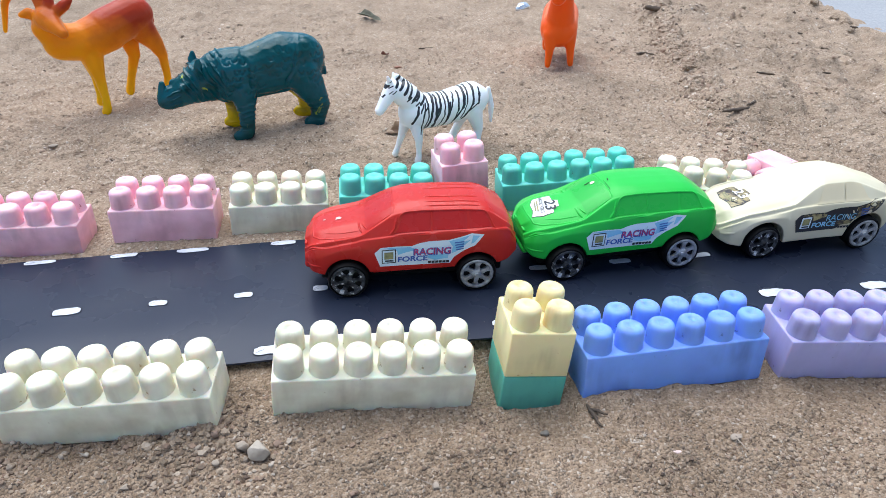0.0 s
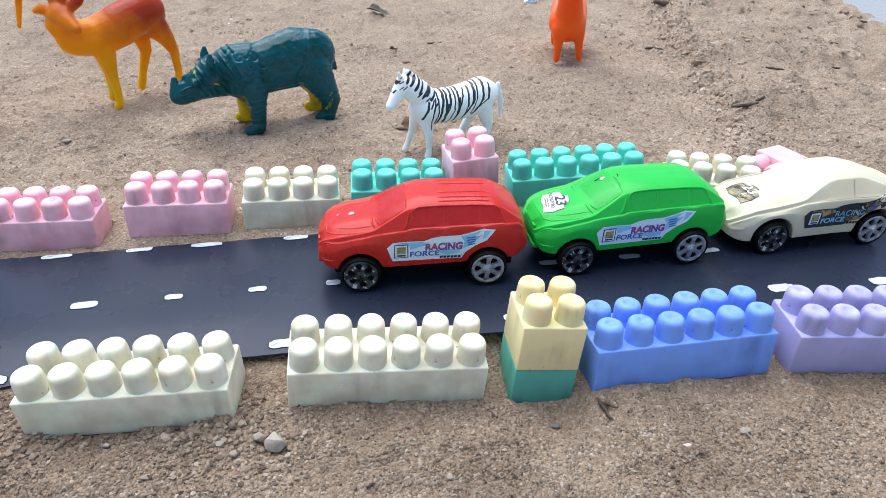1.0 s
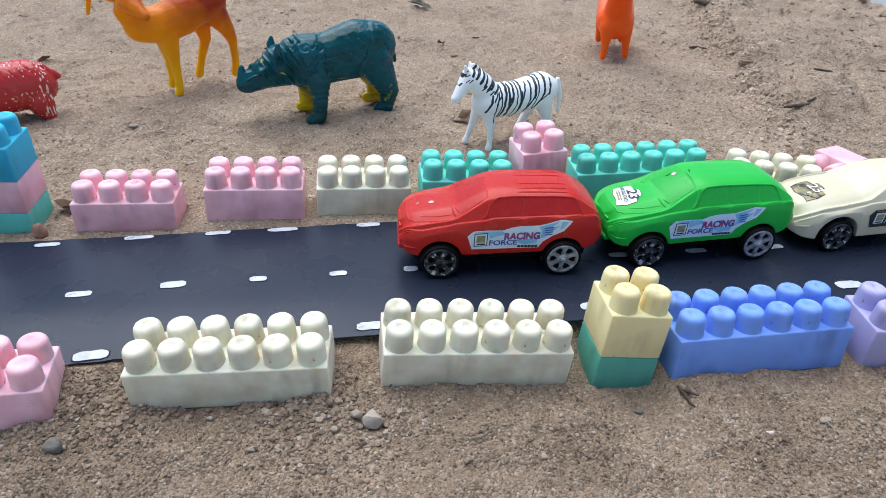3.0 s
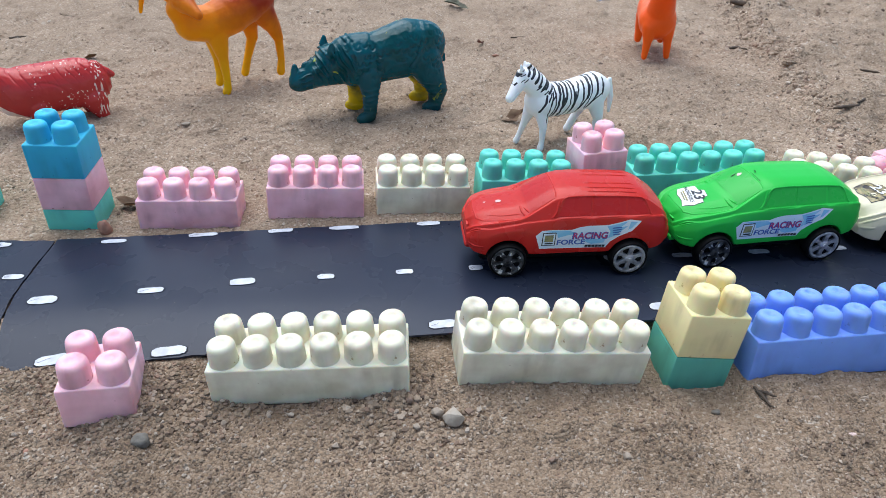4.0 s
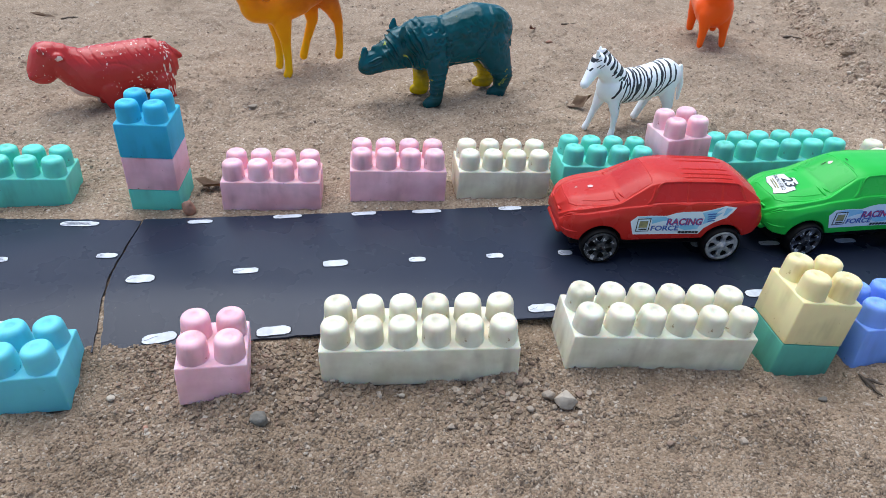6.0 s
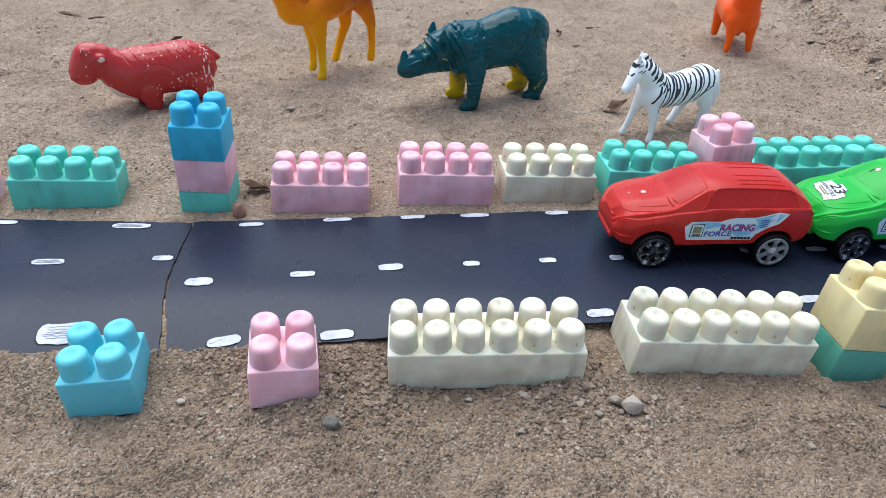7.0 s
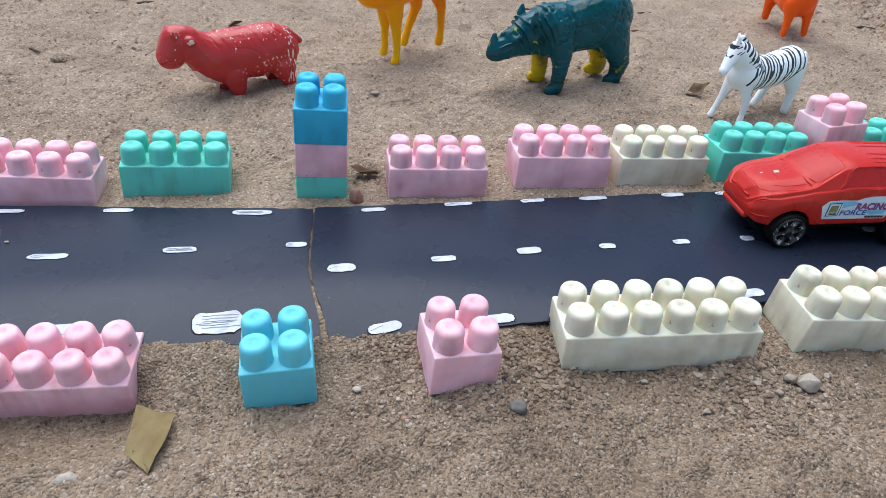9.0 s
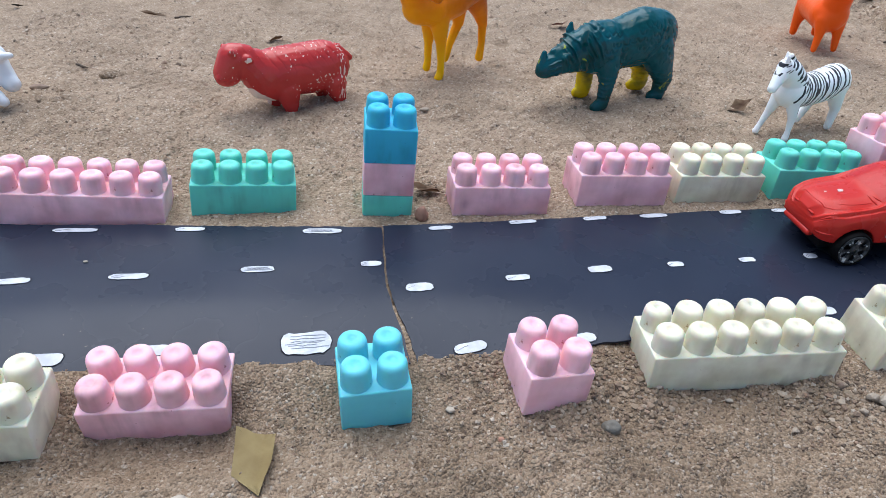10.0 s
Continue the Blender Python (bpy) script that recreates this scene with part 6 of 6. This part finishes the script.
def angular_stone(x, y, size, mat, label, seed, sink=0.3):
    """A broken stone with flat faces and worn edges."""
    rng = random.Random(seed)
    bm = bmesh.new()
    for _ in range(13):
        d = Vector((rng.uniform(-1, 1), rng.uniform(-1, 1), rng.uniform(-1, 1))).normalized()
        bm.verts.new((d.x * size[0], d.y * size[1], d.z * size[2]))
    bmesh.ops.convex_hull(bm, input=list(bm.verts))
    bmesh.ops.delete(bm, geom=[v for v in bm.verts if not v.link_faces], context="VERTS")
    bmesh.ops.bevel(bm, geom=list(bm.edges), offset=0.35, segments=2, profile=0.5, affect="EDGES")
    z = float(ground_height(np.array([float(x)]), np.array([float(y)]), False)[0])
    ob = link("stone", bm, mat)
    ob.data.set_sharp_from_angle(angle=radians(40))
    ob.matrix_basis = mm_pose(x, y, z + size[2] * (1 - 2 * sink))
    return tagged(ob, label, "stone")


def twig(x, y, length, radius, turn, label="short dark twig lying on sand", seed=1):
    radius *= 0.62
    rng = random.Random(seed)
    bm = bmesh.new()
    n, sides, rings = 9, 7, []
    for k in range(n):
        t = k / (n - 1)
        r = radius * (0.45 + 0.9 * math.sin(math.pi * min(1, t * 0.8 + 0.15))) * rng.uniform(0.8, 1.2)
        off = rng.uniform(-1, 1) * radius * 0.7
        u = (t - 0.5) * length
        rings.append([bm.verts.new((u, off + r * math.cos(6.283 * s / sides), r * math.sin(6.283 * s / sides) + radius * 0.5)) for s in range(sides)])
    for a, b in zip(rings, rings[1:]):
        for s in range(sides):
            bm.faces.new((a[s], a[(s + 1) % sides], b[(s + 1) % sides], b[s]))
    bm.faces.new(rings[0][::-1])
    bm.faces.new(rings[-1])
    z = float(ground_height(np.array([float(x)]), np.array([float(y)]), False)[0])
    ob = link("twig", bm, TWIG)
    ob.matrix_basis = mm_pose(x, y, z + 0.8, 0, 0, turn)
    return tagged(ob, label, "twig")


leaf("leaf", [(-192.6, -89.9), (-184.5, -93.2), (-175.2, -95.3), (-175.5, -111), (-179, -125.8), (-191.2, -114.9)], DRY_LEAF, 1.6, "dry olive-yellow leaf torn at one end, on sand", 2.2, 3)
leaf("leaf", [(-104, 104), (-92, 108), (-82, 104), (-86, 97), (-97, 96)], BROWN_LEAF, 2.5, "curled brown dead leaf behind the blocks", 5.0, 2)
leaf("leaf", [(181, 226), (192, 231), (204, 225), (196, 220), (186, 221)], BROWN_LEAF, 1.6, "curled brown dead leaf beside the zebra", 11.0, 5)
leaf("leaf", [(80, 466), (92, 476), (106, 474), (98, 464)], RED_LEAF, 4.0, "dark red-brown leaf on sand", 5.0, 4)
leaf("leaf", [(160, 622), (170, 628), (184, 606), (192, 590), (176, 600)], GREY_LEAF, 5.0, "grey-green dry leaf on far sand", 6.0, 6)
leaf("leaf", [(-372, 470), (-358, 476), (-345, 471), (-358, 466)], BROWN_LEAF, 2.5, "small brown dead leaf", 4.0, 8)
leaf("leaf", [(-508, 484), (-500, 490), (-490, 486), (-499, 481)], TWIG, 2.5, "small black dead leaf", 3.0, 9)
leaf("leaf", [(-228, 384), (-221, 394), (-213, 387)], BROWN_LEAF, 2.5, "small brown dead leaf behind the hippopotamus", 4.0, 11)
angular_stone(107, -94, (3.8, 3.0, 2.8), STONE, "crumbly brown clod on front sand", 3)
angular_stone(114.6, -96.5, (6.2, 5.4, 5.2), PALE_STONE, "pale grey-brown broken stone on front sand", 8)
angular_stone(122, -93, (2.6, 2.2, 2.0), BROWN_STONE, "small reddish broken stone on sand", 5)
lump("stone", -27.2, -103, 4.0, 3.4, 3.5, DARK_STONE, "dark grey pebble on front sand", seed=5, turn=-15)
lump("stone", -75.4, -106.4, 1.9, 1.3, 1.2, PALE_STONE, "tiny pale stone chip", seed=8)
lump("stone", -77, -103.5, 1.8, 1.5, 1.5, NUT, "tiny red-brown stone on front sand", seed=18)
lump("stone", -396, 257, 7, 4.5, 3, BROWN_STONE, "flat reddish stone in sand", seed=9)
lump("stone", -352, 292, 9, 7, 4, SAND, "tan clod of sand", seed=12)
lump("seed_husk", -99, 67, 4.2, 3.4, 6.4, NUT, "red-brown seed husk beside a block tower", "seed", 4, 0.3)
lump("foil_scrap", 401, 681, 13, 7, 6, FOIL, "crumpled silver foil scrap on far sand", "litter", 6, 0.3, 30)
twig(493, 221, 30, 2.0, 14, "dark curled strip of bark on the sand", 3)
twig(513, 231, 24, 1.5, 38, "thin dark twig on the sand", 13)
twig(559, 580, 28, 4.2, -42, "crooked dark twig on far sand", 5)
# two added dark strips that stand in for a thin shadow line
twig(488, 433, 15, 1.9, 22, "dark strip in place of a thin shadow on the bank", 21)
twig(496, 427, 9, 1.5, -38, "short dark splinter in place of shadow on the bank", 22)
twig(241, 482, 18, 1.4, 9, "dry brown stalk on far sand", 24)
twig(656, 332, 18, 1.3, -32, seed=6)
twig(690, 404, 15, 1.1, -38, seed=26)
twig(700, 470, 11, 1.4, -20, seed=27)
twig(559, 295, 17, 1.3, -30, "thin dark twig beyond the bank", 16)
twig(783, 552, 22, 2.4, -66, "dark twig at the edge of the sand", 17)
twig(792, 516, 14, 2.2, 25, "short dark bark scrap at the edge of the sand", 28)
twig(784, 488, 12, 2.0, -15, "short dark bark scrap at the edge of the sand", 29)
twig(-380.8, 310.2, 16, 1.5, -40, seed=7)
twig(-325.9, 462.5, 18, 1.8, 30, seed=8)


# small stones and scraps in front of and behind the road
for x, y, size, mat, label in ((245.8, -93, (2.6, 2.2, 1.8), DARK_STONE, "small dark blue-grey stone on sand"), (156.5, -123, (2.4, 1.8, 1.6), BROWN_STONE, "small red-brown stone on sand"),
                               (191.2, -121.4, (3.0, 2.4, 1.8), STONE, "small grey-brown stone on sand"), (94.5, -86, (2.8, 2.2, 2.0), BROWN_STONE, "small brown clod below the blocks"),
                               (96.8, -101.8, (2.4, 2.2, 1.6), STONE, "small brown clod on front sand"), (170.1, -119, (1.8, 1.5, 1.2), DARK_STONE, "tiny dark stone on front sand"),
                               (-84, 221.4, (5.0, 3.6, 1.6), STONE, "flat tan stone behind the road"), (-146, -101, (2.2, 1.8, 1.4), PALE_STONE, "pale stone chip on front sand"),
                               (-209.2, -123.8, (6.5, 3.4, 2.2), PALE_STONE, "flat tan stone on front sand"), (37.6, -88, (2.0, 1.6, 1.4), PALE_STONE, "pale stone chip below a block"),
                               (-98, -86, (2.6, 2.2, 1.3), PALE_STONE, "flat pale stone between two blocks"), (204.2, 410.7, (5, 3, 2), NUT, "brown clod on far sand"),
                               (301, -116, (1.8, 1.4, 1.3), CHIP_GLINT, "tiny white stone chip on sand"), (330, -112, (3.2, 2.6, 2.0), STONE, "brown clod on front sand"),
                               (60, -108, (2.6, 2.2, 1.6), STONE, "small brown stone on front sand")):
    angular_stone(x, y, size, mat, label, int(abs(x) + abs(y)))
twig(270, -90, 15, 1.1, -78, "thin dark twig on front sand", 14)
twig(273, -88, 9, 0.9, -35, "short dark splinter on front sand", 15)
leaf("leaf", [(186, 441), (194, 447), (196, 453), (189, 450)], RED_LEAF, 2.5, "red-brown leaf scrap on far sand", 4.0, 15)
for x, y in ((-287.5, 20.9), (-380, 33)):
    bm = bmesh.new()
    bmesh.ops.create_icosphere(bm, subdivisions=1, radius=1.0)
    for v in bm.verts:
        v.co = Vector((v.co.x * 1.5, v.co.y * 0.9, v.co.z * 0.7)) * (1 + 0.3 * noise.noise(v.co * 2 + Vector((x, 0, 0))))
    ob = link("stone", bm, PALE_STONE, smooth=False)
    ob.matrix_basis = mm_pose(x, y, sheet_z(x, y, 9 if x < -120 else 4) + 0.5)
    tagged(ob, "tiny pale grit chip on the black road", "stone")
for x, y, size, seed in ((786, 503, (9, 7, 5), 3), (790, 655, (11, 7, 5), 4), (800, 600, (8, 6, 5), 5), (797, 545, (7, 6, 4), 6), (774, 478, (6, 5, 4), 9), (503, 342, (9, 5, 4), 7)):
    angular_stone(x, y, size, SAND, "brown clod at the sand's crumbling edge", seed)
